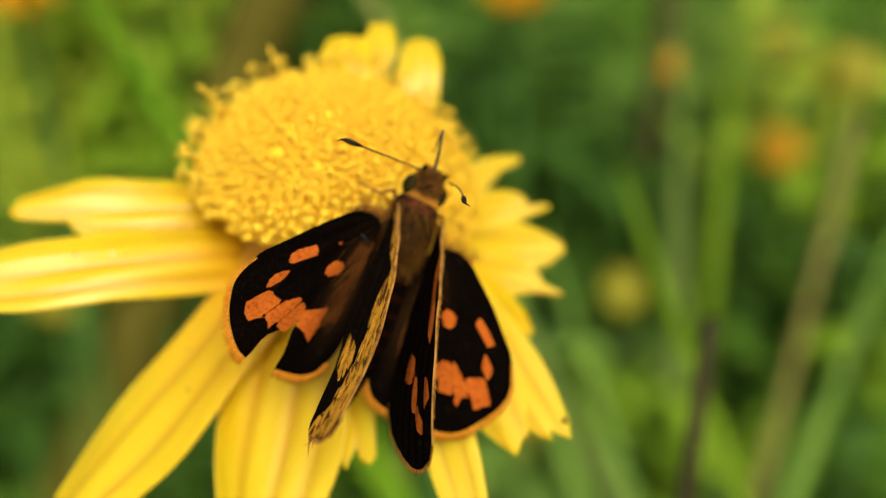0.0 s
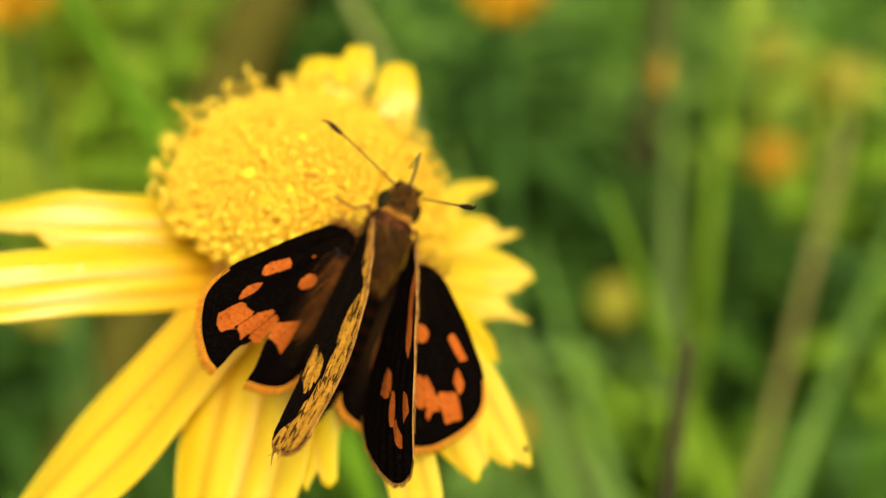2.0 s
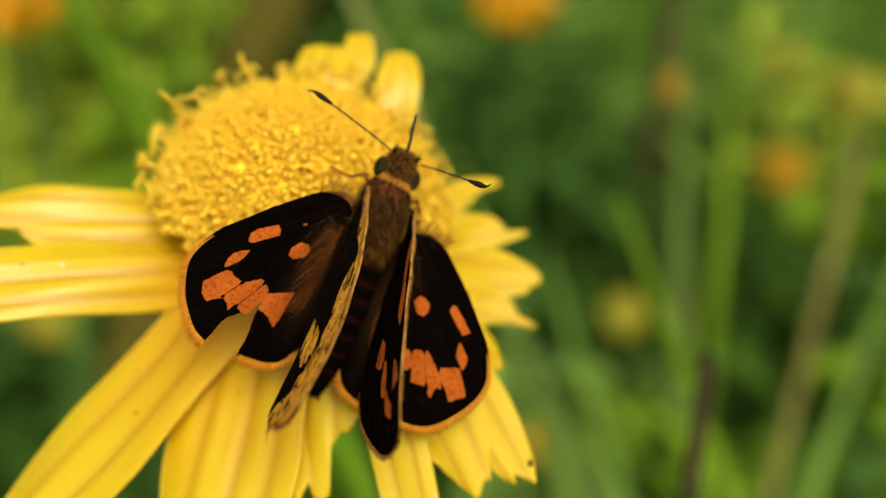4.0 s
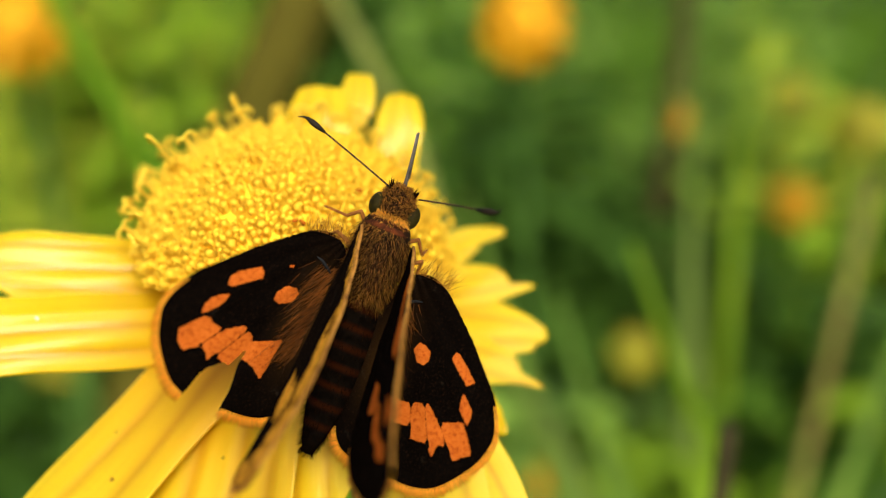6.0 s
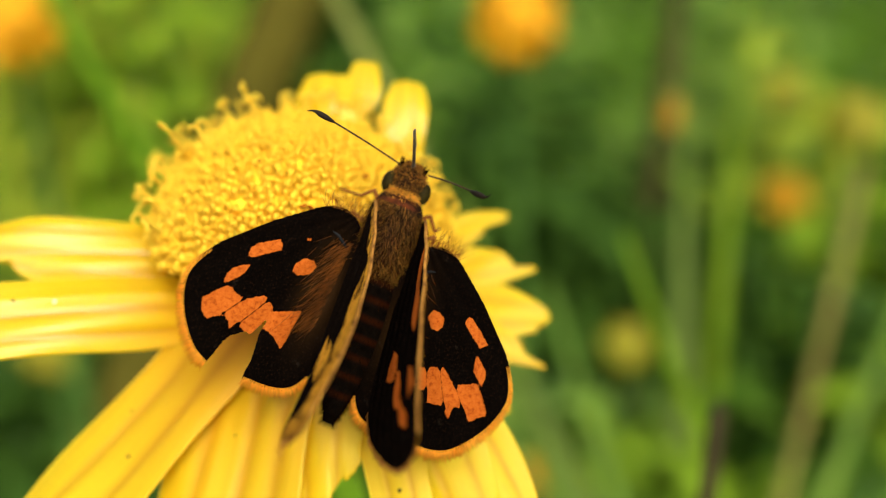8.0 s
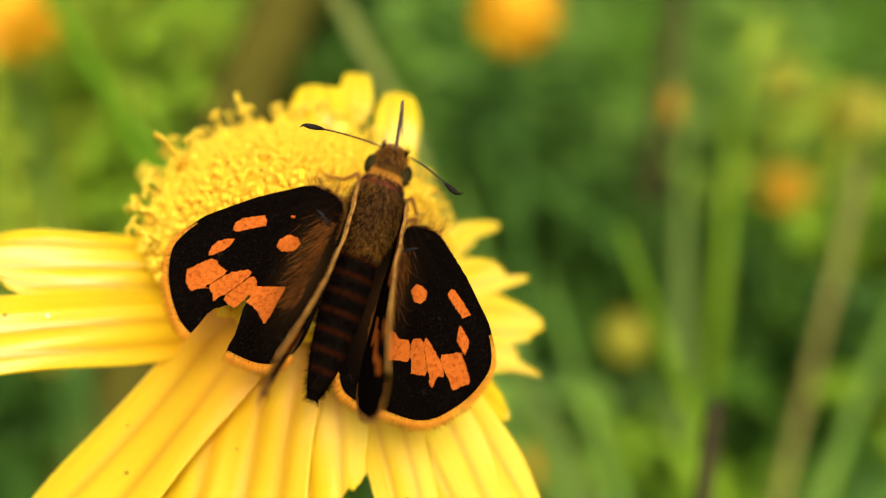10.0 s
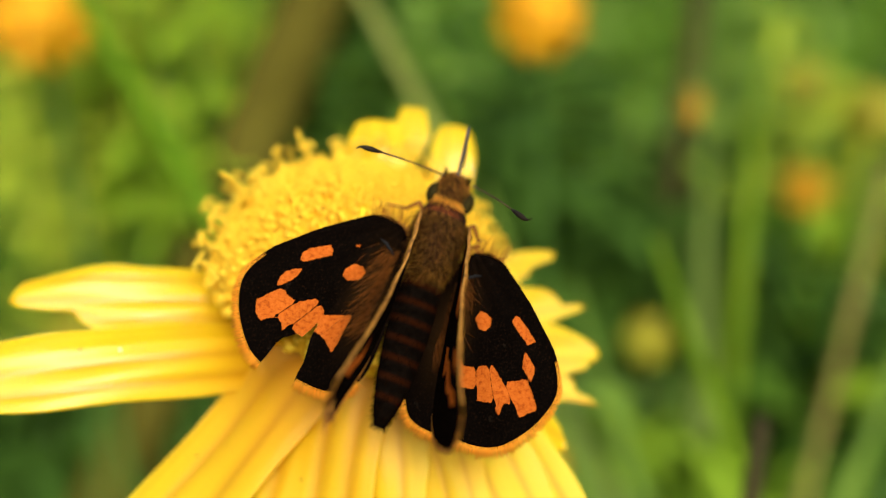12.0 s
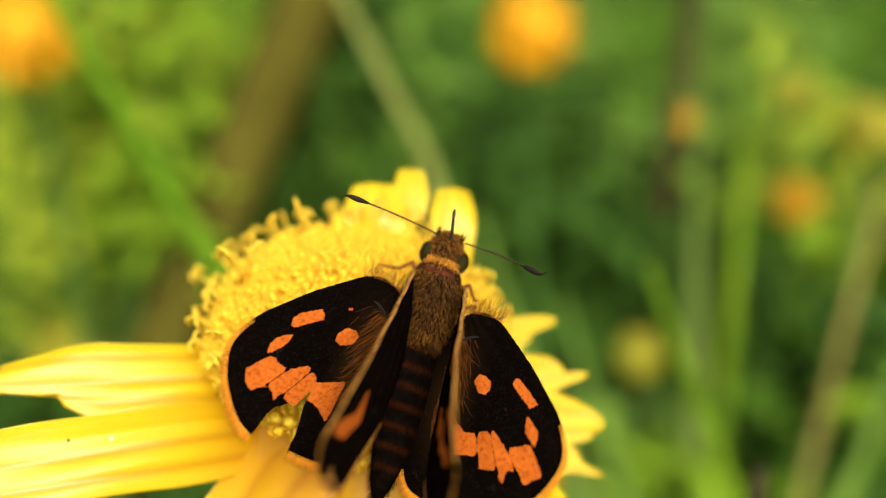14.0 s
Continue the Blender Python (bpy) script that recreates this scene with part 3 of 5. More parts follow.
for top, low, width in (((0.0177, 0.1803, 0.4105), (0.0291, 0.1784, 0.3763), 0.012), ((0.0416, 0.2101, 0.3756), (0.0501, 0.2061, 0.3499), 0.012), ((0.1233, 0.2242, 0.3852), (0.1119, 0.2187, 0.3407), 0.012)):
    wide_blade(top, low, width, M_MINT, "broad pale green leaf blade")
# Greens brighter than real foliage: sunlight is painted into both.
M_SUN_GREEN = simple_material("leaf_sun_green", [(0.3, (0.38, 0.60, 0.0375)), (0.7, (0.50, 0.68, 0.0562))], 40, 0.6, 0.06, sheer=0.5)
M_SUN_LIME = simple_material("leaf_sun_lime", [(0.3, (0.46, 0.58, 0.0375)), (0.7, (0.58, 0.66, 0.0625))], 40, 0.6, 0.2, sheer=0.4)
for number, (place, spread, leaves, size) in enumerate((((-0.1672, 0.6155, 0.4367), 0.08, 40, 0.040), ((0.2184, 0.4667, 0.3204), 0.05, 18, 0.034), ((0.1656, 0.2977, 0.3238), 0.03, 12, 0.022), ((0.0557, 0.2569, 0.3286), 0.025, 12, 0.020), ((0.0874, 0.2190, 0.3123), 0.025, 14, 0.026), ((0.0651, 0.2478, 0.3038), 0.035, 18, 0.028))):
    leafy_plant(place, spread, leaves, size, M_BRIGHT, "bright green leafy herb in the sunlit meadow", 50 + number)
for number, (place, spread, leaves, size) in enumerate((((0.0062, 0.6267, 0.4090), 0.06, 20, 0.028), ((0.0804, 0.3113, 0.3028), 0.035, 16, 0.022), ((0.2759, 0.6699, 0.4109), 0.06, 20, 0.030), ((0.0384, 0.2781, 0.3285), 0.03, 14, 0.022), ((0.0369, 0.2491, 0.3073), 0.03, 16, 0.026))):
    leafy_plant(place, spread, leaves, size, M_MINT, "pale green leafy herb in the meadow", 70 + number)
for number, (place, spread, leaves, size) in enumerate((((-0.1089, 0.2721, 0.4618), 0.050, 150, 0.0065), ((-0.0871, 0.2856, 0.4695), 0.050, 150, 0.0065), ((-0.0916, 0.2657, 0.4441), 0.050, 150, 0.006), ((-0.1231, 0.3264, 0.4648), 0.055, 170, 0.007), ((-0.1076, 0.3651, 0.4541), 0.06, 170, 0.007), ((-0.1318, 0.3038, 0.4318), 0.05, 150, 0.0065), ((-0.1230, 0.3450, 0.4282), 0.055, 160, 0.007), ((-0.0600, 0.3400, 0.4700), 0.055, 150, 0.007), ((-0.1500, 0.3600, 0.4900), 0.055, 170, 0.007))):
    leafy_plant(place, spread, leaves, size, M_SUN_GREEN, "small-leaved herb, full sun painted into its light green", 170 + number)
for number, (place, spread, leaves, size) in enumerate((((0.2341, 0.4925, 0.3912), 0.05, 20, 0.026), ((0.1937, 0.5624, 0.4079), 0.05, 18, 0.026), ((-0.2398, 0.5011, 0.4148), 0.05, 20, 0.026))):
    leafy_plant(place, spread, leaves, size, M_SUN_LIME, "leafy herb, sunlight painted into its yellow-green", 90 + number)
# Dark-coloured herbs that paint the shaded depths behind the flower.
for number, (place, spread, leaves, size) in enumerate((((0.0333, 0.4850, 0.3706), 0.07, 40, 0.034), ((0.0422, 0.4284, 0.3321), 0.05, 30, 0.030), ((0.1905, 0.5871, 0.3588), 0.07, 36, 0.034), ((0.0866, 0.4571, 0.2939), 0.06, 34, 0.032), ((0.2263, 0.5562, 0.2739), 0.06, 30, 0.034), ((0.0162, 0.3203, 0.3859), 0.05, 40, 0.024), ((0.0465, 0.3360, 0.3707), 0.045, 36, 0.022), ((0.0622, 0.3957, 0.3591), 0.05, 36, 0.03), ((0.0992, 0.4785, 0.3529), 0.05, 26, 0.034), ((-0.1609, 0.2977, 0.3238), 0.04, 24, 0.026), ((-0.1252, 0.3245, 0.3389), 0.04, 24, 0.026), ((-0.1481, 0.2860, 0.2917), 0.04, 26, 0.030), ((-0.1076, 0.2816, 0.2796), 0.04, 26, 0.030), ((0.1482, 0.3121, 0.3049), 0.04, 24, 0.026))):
    leafy_plant(place, spread, leaves, size, M_SHADE, "leafy herb, shade of the grass painted into its dark green", 110 + number)

M_MID = simple_material("leaf_mid_green", [(0.3, (0.055, 0.13, 0.0112)), (0.7, (0.10, 0.20, 0.0191))], 40, 0.6, 0.06, sheer=0.35)
for number, (place, spread, leaves, size) in enumerate((((0.1053, 0.3121, 0.3049), 0.04, 20, 0.022), ((0.1550, 0.3167, 0.3176), 0.04, 20, 0.022), ((0.1423, 0.2472, 0.3020), 0.035, 20, 0.030), ((0.1277, 0.2671, 0.2983), 0.03, 16, 0.026), ((-0.1028, 0.4597, 0.4472), 0.05, 24, 0.028))):
    leafy_plant(place, spread, leaves, size, M_MID, "mid green leafy herb low in the meadow", 140 + number)
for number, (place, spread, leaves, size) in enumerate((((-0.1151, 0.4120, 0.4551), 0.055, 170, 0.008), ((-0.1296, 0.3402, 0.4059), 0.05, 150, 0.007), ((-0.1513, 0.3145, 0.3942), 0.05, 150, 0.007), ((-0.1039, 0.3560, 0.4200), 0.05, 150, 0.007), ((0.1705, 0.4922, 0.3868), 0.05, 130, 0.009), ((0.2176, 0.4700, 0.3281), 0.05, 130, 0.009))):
    leafy_plant(place, spread, leaves, size, M_SUN_LIME, "small-leaved herb, sunlight painted into its yellow-green", 200 + number)
for number, (place, spread, leaves, size) in enumerate((((0.1140, 0.4835, 0.3632), 0.055, 150, 0.010), ((0.0846, 0.6075, 0.4086), 0.06, 140, 0.011), ((0.1447, 0.4622, 0.4490), 0.05, 130, 0.009), ((-0.0994, 0.5073, 0.4247), 0.06, 140, 0.010))):
    leafy_plant(place, spread, leaves, size, M_MINT, "pale green small-leaved herb in the meadow", 220 + number)


# Finer herbs, also coloured as if shaded, to darken gaps between stalks.
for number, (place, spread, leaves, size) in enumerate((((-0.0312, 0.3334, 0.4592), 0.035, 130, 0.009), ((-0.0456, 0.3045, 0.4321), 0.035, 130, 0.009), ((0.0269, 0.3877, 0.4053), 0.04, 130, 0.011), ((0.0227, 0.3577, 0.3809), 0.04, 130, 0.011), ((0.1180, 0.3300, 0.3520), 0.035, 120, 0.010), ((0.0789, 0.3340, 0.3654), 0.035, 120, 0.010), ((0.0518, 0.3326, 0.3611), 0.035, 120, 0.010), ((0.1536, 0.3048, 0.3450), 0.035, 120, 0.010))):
    leafy_plant(place, spread, leaves, size, M_SHADE, "small-leaved herb, shade painted into its dark green", 240 + number)
# More herbs with painted sunlight, to brighten the upper left.
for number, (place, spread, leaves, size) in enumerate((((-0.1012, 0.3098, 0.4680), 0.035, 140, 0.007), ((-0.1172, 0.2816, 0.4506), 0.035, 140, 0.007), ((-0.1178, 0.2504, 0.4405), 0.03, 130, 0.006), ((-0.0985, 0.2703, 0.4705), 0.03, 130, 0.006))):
    leafy_plant(place, spread, leaves, size, M_SUN_LIME, "small-leaved herb, sunlight painted into its yellow-green", 250 + number)


# ---------- the flower (local frame: origin in the disc's middle, z along its axis) ----------
flower = thing("yellow_flower", "yellow composite flower with domed disc and drooping grooved petals", "flower")
DISC_R = 9.2


def disc_radius(d):
    """The dome is a little lower towards its back edge."""
    k = max(0.0, d.dot(Vector((0.50, 0.78, 0.37)).normalized()))
    return DISC_R * (1 - 0.13 * k ** 2) * (1 - 0.05 * d.x * d.x)


def disc_edge(a):
    """How far down the dome goes, by its side: less towards the front."""
    off = abs((math.degrees(a) - 235 + 180) % 360 - 180)
    k = min(1.0, max(0.0, (off - 45) / 65))
    j = min(1.0, max(0.0, (off - 12) / 33))
    return radians(53 + 9 * j * j * (3 - 2 * j) + 30 * k * k * (3 - 2 * k))


def build_disc():
    vs, fs = [], []
    n, m = 26, 40
    for j in range(n + 1):
        for i in range(m):
            a = 2 * math.pi * i / m
            th = disc_edge(a) * j / n
            d = Vector((math.sin(th) * math.cos(a), math.sin(th) * math.sin(a), math.cos(th)))
            vs.append(d * disc_radius(d))
    for j in range(n):
        for i in range(m):
            a, b = j * m + i, j * m + (i + 1) % m
            fs.append((a, a + m, b + m, b))
    fs.append(tuple(n * m + i for i in range(m))[::-1])
    part("disc", mesh_from("disc", vs, fs, M_DISC), flower, "dense orange-yellow domed flower disc")


def floret_mesh(kind, seed):
    """A tubular floret that stands along z; open ones carry a forked, curled style."""
    rng = random.Random(seed)
    h = 1.0 if kind == "bud" else 1.25
    prof = [(0, 0.24), (h * 0.55, 0.30), (h, 0.43)] if kind != "bud" else [(0, 0.34), (h * 0.6, 0.42), (h, 0.30)]
    vs, fs = [], []
    for z, r in prof:
        for k in range(5):
            a = 2 * math.pi * k / 5
            vs.append(Vector((r * math.cos(a), r * math.sin(a), z)))
    for j in range(2):
        for k in range(5):
            a, b = j * 5 + k, j * 5 + (k + 1) % 5
            fs.append((a, b, b + 5, a + 5))
    mats = [0] * len(fs)
    if kind != "bud":
        for k in range(5):
            a, b = 10 + k, 10 + (k + 1) % 5
            p = (vs[a] + vs[b]) * 0.5
            out = Vector((p.x, p.y, 0)).normalized()
            vs.append(p + out * (0.28 if kind == "open" else rng.uniform(0.02, 0.22)) + Vector((0, 0, rng.uniform(-0.05, 0.15) if kind == "open" else rng.uniform(0.15, 0.55))))
            fs.append((a, b, len(vs) - 1))
            mats.append(0)
    if kind == "open":
        lean = Vector((rng.uniform(-0.2, 0.2), rng.uniform(-0.2, 0.2), 1.0))
        top = rng.uniform(0.7, 1.2)
        start = Vector((0, 0, h * 0.6))
        end = start + lean * (top + h * 0.4)
        pieces = [tube([start, (start + end) * 0.5, end], [0.13, 0.12, 0.12], 4, False)]
        turn = rng.uniform(0, 6.28)
        for s in (0, math.pi + rng.uniform(-0.5, 0.5)):
            w = Vector((math.cos(turn + s), math.sin(turn + s), 0))
            r = rng.uniform(0.20, 0.30)
            arc = [end + w * (r - r * math.cos(t)) + Vector((0, 0, r * 1.25 * math.sin(t))) for t in (0.0, 0.9, 1.8, 2.7, 3.5)]
            pieces.append(tube(arc, [0.11, 0.11, 0.11, 0.10, 0.07], 4))
        v2, f2 = join(*pieces)
        o = len(vs)
        vs += v2
        fs += [tuple(i + o for i in q) for q in f2]
        mats += [1] * len(f2)
    if kind == "plain":
        vs.append(Vector((0, 0, h * 1.22)))
        top = len(vs) - 1
        for k in range(5):
            fs.append((10 + k, 10 + (k + 1) % 5, top))
            mats.append(0)
    if kind == "bud":
        vs.append(Vector((rng.uniform(-0.1, 0.1), rng.uniform(-0.1, 0.1), h + 0.30)))
        for k in range(5):
            fs.append((10 + k, 10 + (k + 1) % 5, 15))
            mats.append(0)
    me = mesh_from("floret", vs, fs, [M_BUD if kind == "bud" else M_FLORET, M_STYLE])
    me.polygons.foreach_set("material_index", mats)
    return me


def build_florets():
    """Small close buds over the dome, and open florets with curled styles towards its edge."""
    rng = random.Random(3)
    opened = [floret_mesh("open", s) for s in range(7)]
    plain = [floret_mesh("plain", s) for s in range(4)]
    buds = [floret_mesh("bud", s) for s in range(4)]
    rest = []
    made = 0

    def jitter(k):
        return Vector((rng.uniform(-1, 1), rng.uniform(-1, 1), rng.uniform(-1, 1))) * k

    for ring, count in (("edge", 430), ("filler", 1700), ("dome", 4600)):
        for k in range(count):
            th = math.acos(1 - (k + 0.5) / count * 1.06)
            a = (k * 2.399963) % 6.283185
            if th > disc_edge(a) - (0.07 if ring == "edge" else 0.0) or (ring == "edge" and th < 0.62) or (ring == "filler" and th < 0.50):
                continue
            d = Vector((math.sin(th) * math.cos(a), math.sin(th) * math.sin(a), math.cos(th)))
            d = (d + jitter(0.03)).normalized()
            up = (d + Vector((0, 0, 0.65)) + jitter(0.16 if ring == "edge" else 0.09)).normalized()
            if ring == "edge":
                if d.y < -0.1 and d.x > -0.55:
                    continue
                tall = d.x < -0.25 and d.y > -0.45
                me, size, deep = rng.choice(opened), rng.uniform(0.72, 1.02) + (rng.uniform(0.0, 0.35) if tall else 0.0), 0.45
                if rng.random() < (0.7 if th < 0.85 else 0.45 if tall else 0.3):
                    continue
            elif ring == "filler":
                grow = min(1.0, (th - 0.50) / 0.35)
                me, size, deep = rng.choice(plain), 0.50 + rng.uniform(0.15, 0.42) * grow, 0.40
            else:
                me, size, deep = rng.choice(plain if rng.random() < 0.85 else buds), rng.uniform(0.46, 0.62), rng.uniform(0.34, 0.42)
            p = d * (disc_radius(d) - deep)
            m = Matrix.Translation(p * MM) @ up.to_track_quat("Z", "Y").to_matrix().to_4x4() @ Matrix.Rotation(rng.uniform(0, 6.28), 4, "Z") @ Matrix.Diagonal((size * rng.uniform(0.8, 1.2), size * rng.uniform(0.8, 1.2), size * rng.uniform(0.9, 1.25), 1.0))
            if made < 300 and (ring == "edge" or d.x < -0.1) and d.dot(Vector((-0.45, 0.05, 0.9))) > 0.10:
                part("floret", me, flower, m=m)
                made += 1
            else:
                rest.append((me, m))
    vs, fs, mi = [], [], []
    for me, m in rest:
        o = len(vs)
        vs += [m @ v.co for v in me.vertices]
        for q in me.polygons:
            fs.append(tuple(i + o for i in q.vertices))
            mi.append(q.material_index)
    joined = mesh_from("floret_mass", vs, fs, [M_FLORET, M_STYLE], scale=1.0)
    joined.polygons.foreach_set("material_index", mi)
    tagged(part("floret_mass", joined, flower), kind="stuff")


def petal(base, tip, width, bulge, seed, normal=(0.05, -0.35, 0.9), teeth=0.10, inner=1.0, skew=0.0, wide=0.74, bow=0.0, wax=0.25, label="", specks=(), ends=(), taper=0.36, grooves=(-0.40, 0.34), fold=(), blush_shade=2.6, notch=()):
    """A grooved ray petal from base to tip, with a toothed end and real thickness."""
    rng = random.Random(seed)
    base, tip, nrm = Vector(base) * inner, Vector(tip), Vector(normal).normalized()
    along = tip - base
    length = along.length
    side = along.cross(nrm).normalized()
    nrm = side.cross(along).normalized()
    nu, nv = 44, 34
    ph = rng.uniform(0, 6.28)
    cuts = [rng.uniform(0.3, 1.0) for _ in range(4)]
    top, root, crease_shade, across, ahead = [], [], [], [], []
    for j in range(nv + 1):
        s = j / nv
        prof = wide + (1.0 - wide) * math.sin(math.pi * min(0.5, 0.06 + s * 0.9)) if s < 0.6 else 1.0 - taper * ((s - 0.6) / 0.4) ** 2.0
        for i in range(nu + 1):
            u = -1 + 2 * i / nu
            tooth = teeth * (0.35 * u * u + 0.55 * cuts[min(3, int((u + 1) * 2))] * abs(math.sin(2.2 * u + ph * 0.2)) ** 2)
            sl = s * (1 - tooth)
            if ends:
                reach = float(np.interp(u, [e[0] for e in ends], [e[1] for e in ends])) + 0.012 * noise.noise(Vector((u * 9, seed, 0)))
                sl = s if s < 0.5 else 0.5 + (s - 0.5) * 2 * (reach - 0.5)
            wob = 1 + 0.05 * math.sin(9 * s + ph) * abs(u)
            c = base + along * sl + nrm * (bulge * math.sin(math.pi * min(1, sl * 0.95)) * length)
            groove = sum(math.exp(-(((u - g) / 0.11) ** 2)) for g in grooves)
            rib = 0.015 * math.cos(u * 16) * (1 - s)
            z = -0.06 * groove * (0.35 + 0.65 * math.sin(math.pi * min(1, s * 0.9 + 0.08))) - 0.12 * abs(u) ** 2.2 + rib + 0.10 * math.sin(7 * s + 3 * u + ph)
            uu = u
            if notch and u > 0:
                uu *= 1 - notch[1] * math.exp(-(((s - notch[0]) / 0.13) ** 2))
            if fold and u > fold[0]:
                z -= fold[1] * (u - fold[0]) * min(1.0, s * 4) * (1.3 - s)
                uu = fold[0] + (u - fold[0]) * 0.75
            top.append(c + side * (uu * width * 0.5 * prof * wob + skew * s * s + bow * math.sin(math.pi * s)) + nrm * z * (width / 4.0))
            across.append(u)
            ahead.append(sl * length * 0.25)
            # Lower values carry root colour and painted shade further out.
            root.append(max(0.0, 1 - sl * blush_shade) ** 1.3)
            crease_shade.append(0.72 * min(1.0, groove ** 1.3) * (1.0 - 0.4 * s))
    bot = [p - nrm * 0.14 for p in top]
    k = len(top)
    fs = []
    w = nu + 1
    for j in range(nv):
        for i in range(nu):
            a = j * w + i
            fs.append((a, a + 1, a + w + 1, a + w))
            fs.append((k + a, k + a + w, k + a + w + 1, k + a + 1))
    for j in range(nv):
        for a in (j * w, j * w + nu):
            fs.append((a, a + w, k + a + w, k + a))
    for i in range(nu):
        a = nv * w + i
        fs.append((a, a + 1, k + a + 1, k + a))
    ob = part("petal", mesh_from("petal", top + bot, fs, M_PETAL, {"root": root * 2, "crease_shade": crease_shade * 2, "across": across * 2, "along": ahead * 2, "own": [seed * 7.3] * (2 * k), "wax": [wax] * (2 * k)}), flower, label)
    for s, u, size, mat, text in specks:
        p = top[int(s * nv) * w + int((u + 1) / 2 * nu)] + nrm * 0.05
        blob = [(q * size, 0, 0, size * math.sqrt(max(0.001, 1 - q * q)) * rng.uniform(0.6, 1.1), size * 0.3) for q in (-0.98, -0.5, 0.0, 0.5, 0.98)]
        v2, f2 = lathe(blob, 9)
        turn = nrm.to_track_quat("Z", "Y").to_matrix()
        part("speck", mesh_from("speck", [p + turn @ Vector(v) for v in v2], f2, mat), ob, text)
    return ob


def build_petals():
    petal((-5.4, -0.3, 1.5), (-19.3, -2.3, 6.0), 4.5, 0.05, 1, wax=0.9, grooves=(-0.62, -0.1, 0.5), fold=(0.5, 0.6), teeth=0.2, normal=(0.347, -0.35, 0.87), ends=((-1, 0.74), (-0.5, 0.78), (-0.42, 0.96), (-0.15, 1), (0.3, 0.98), (0.8, 0.95), (1, 0.88)))
    petal((-4.8, -3.7, 1.1), (-21.5, -7.5, 6.7), 4.9, 0.05, 2, wax=0.9, skew=-0.5, grooves=(-0.6, -0.05), fold=(0.35, 0.75), normal=(0.347, -0.35, 0.87), specks=[(0.52, 0.25, 0.09, M_WHITE, "small white speck on the petal"), (0.62, 0.35, 0.10, M_ANT, "tiny dark speck")])
    petal((-2.2, -4.4, 2.8), (-16.9, -19.4, -2.7), 6.3, -0.01, 3, bow=-0.45, wide=1.02, normal=(-0.1, 0.03, 0.98), specks=[(0.5, -0.1, 0.12, M_LEG, "small brown blemish"), (0.45, 0.5, 0.07, M_ANT, "tiny dark speck")], blush_shade=1.5)
    petal((-0.95, -4.0, 4.0), (-5.4, -22.0, -3.8), 8.2, -0.03, 4, wide=1.12, grooves=(-0.62, -0.15, 0.45), normal=(-0.14, 0.0, 0.98), specks=[(0.45, 0.1, 0.07, M_ANT, "tiny dark speck")], blush_shade=1.3)
    petal((1.2, -5.8, 3.2), (1.8, -17.6, -2.1), 4.8, -0.03, 5, wide=1.0, normal=(-0.14, 0.0, 0.98), teeth=0.38, ends=((-1, 0.66), (-0.65, 0.72), (-0.55, 0.7), (-0.2, 0.78), (-0.15, 0.96), (0.1, 0.99), (0.3, 0.97), (0.42, 0.9), (0.6, 0.96), (0.72, 1), (0.85, 0.92), (1, 0.8)), taper=0.1, blush_shade=1.3)
    petal((3.8, -5.4, 2.6), (7.4, -21.8, -2.8), 3.4, -0.02, 6, normal=(-0.14, 0.0, 0.98), specks=[(0.60, 0.0, 0.12, M_BROWN, "dark bitten spot in the petal")], blush_shade=1.5)
    petal((5.0, -4.9, 1.2), (10.3, -17.3, -2.8), 4.5, -0.01, 7, teeth=0.2, normal=(-0.15, 0.0, 0.98), ends=((-1, 0.84), (-0.7, 0.88), (-0.5, 0.96), (-0.3, 0.95), (0, 0.99), (0.2, 1), (0.6, 0.9), (1, 0.78)), taper=0.2, blush_shade=2.2)
    petal((5.8, -3.8, -0.2), (12.6, -16.9, -3.3), 3.8, 0.02, 8, teeth=0.14, normal=(-0.15, 0.0, 0.98), specks=[(0.97, -0.7, 0.20, M_BROWN, "withered brown petal tip")], ends=((-1, 0.94), (-0.6, 1), (-0.3, 0.97), (0, 0.93), (0.12, 0.97), (0.5, 0.93), (1, 0.85)), taper=0.3)
    petal((5.9, -3.3, -4.3), (11.7, -9.5, -3.2), 3.6, 0.05, 9, wax=0.8, teeth=0.2)
    petal((5.6, -2.4, -3.6), (14.4, -5.5, -4.2), 3.1, 0.05, 10, teeth=0.2, ends=((-1, 0.7), (-0.6, 0.8), (-0.3, 0.82), (-0.05, 0.84), (0.2, 0.97), (0.4, 1), (0.62, 0.8), (1, 0.68)), taper=0.3)
    petal((5.6, -1.0, -3.8), (14.7, -2.9, -3.5), 3.8, 0.06, 11, teeth=0.22, ends=((-1, 0.88), (-0.5, 0.98), (0, 1), (0.3, 0.97), (0.42, 0.93), (0.8, 0.92), (1, 0.84)), taper=0.4)
    petal((5.8, 0.2, -2.9), (14.1, 0.6, -2.0), 2.6, 0.06, 12, ends=((-1, 0.74), (-0.4, 0.8), (0, 0.82), (0.22, 0.82), (0.35, 0.95), (0.55, 1), (0.8, 0.97), (1, 0.88)), taper=0.3)
    petal((5.4, 2.2, -2.7), (12.6, 3.4, -1.0), 2.2, 0.06, 13, ends=((-1, 0.92), (-0.4, 1), (0.15, 0.97), (0.28, 0.74), (0.6, 0.76), (1, 0.66)), taper=0.35)
    petal((5.6, 4.3, 1.5), (6.6, 10.1, 5.1), 2.9, 0.10, 14, wax=0.8, wide=0.42, teeth=0.03, normal=(0.1, -0.75, 0.65))
    petal((3.1, 4.4, 1.8), (4.0, 11.1, 6.1), 2.3, 0.10, 15, wax=0.8, wide=0.45, notch=(0.52, 0.75), teeth=0.03, normal=(0.1, -0.75, 0.65))
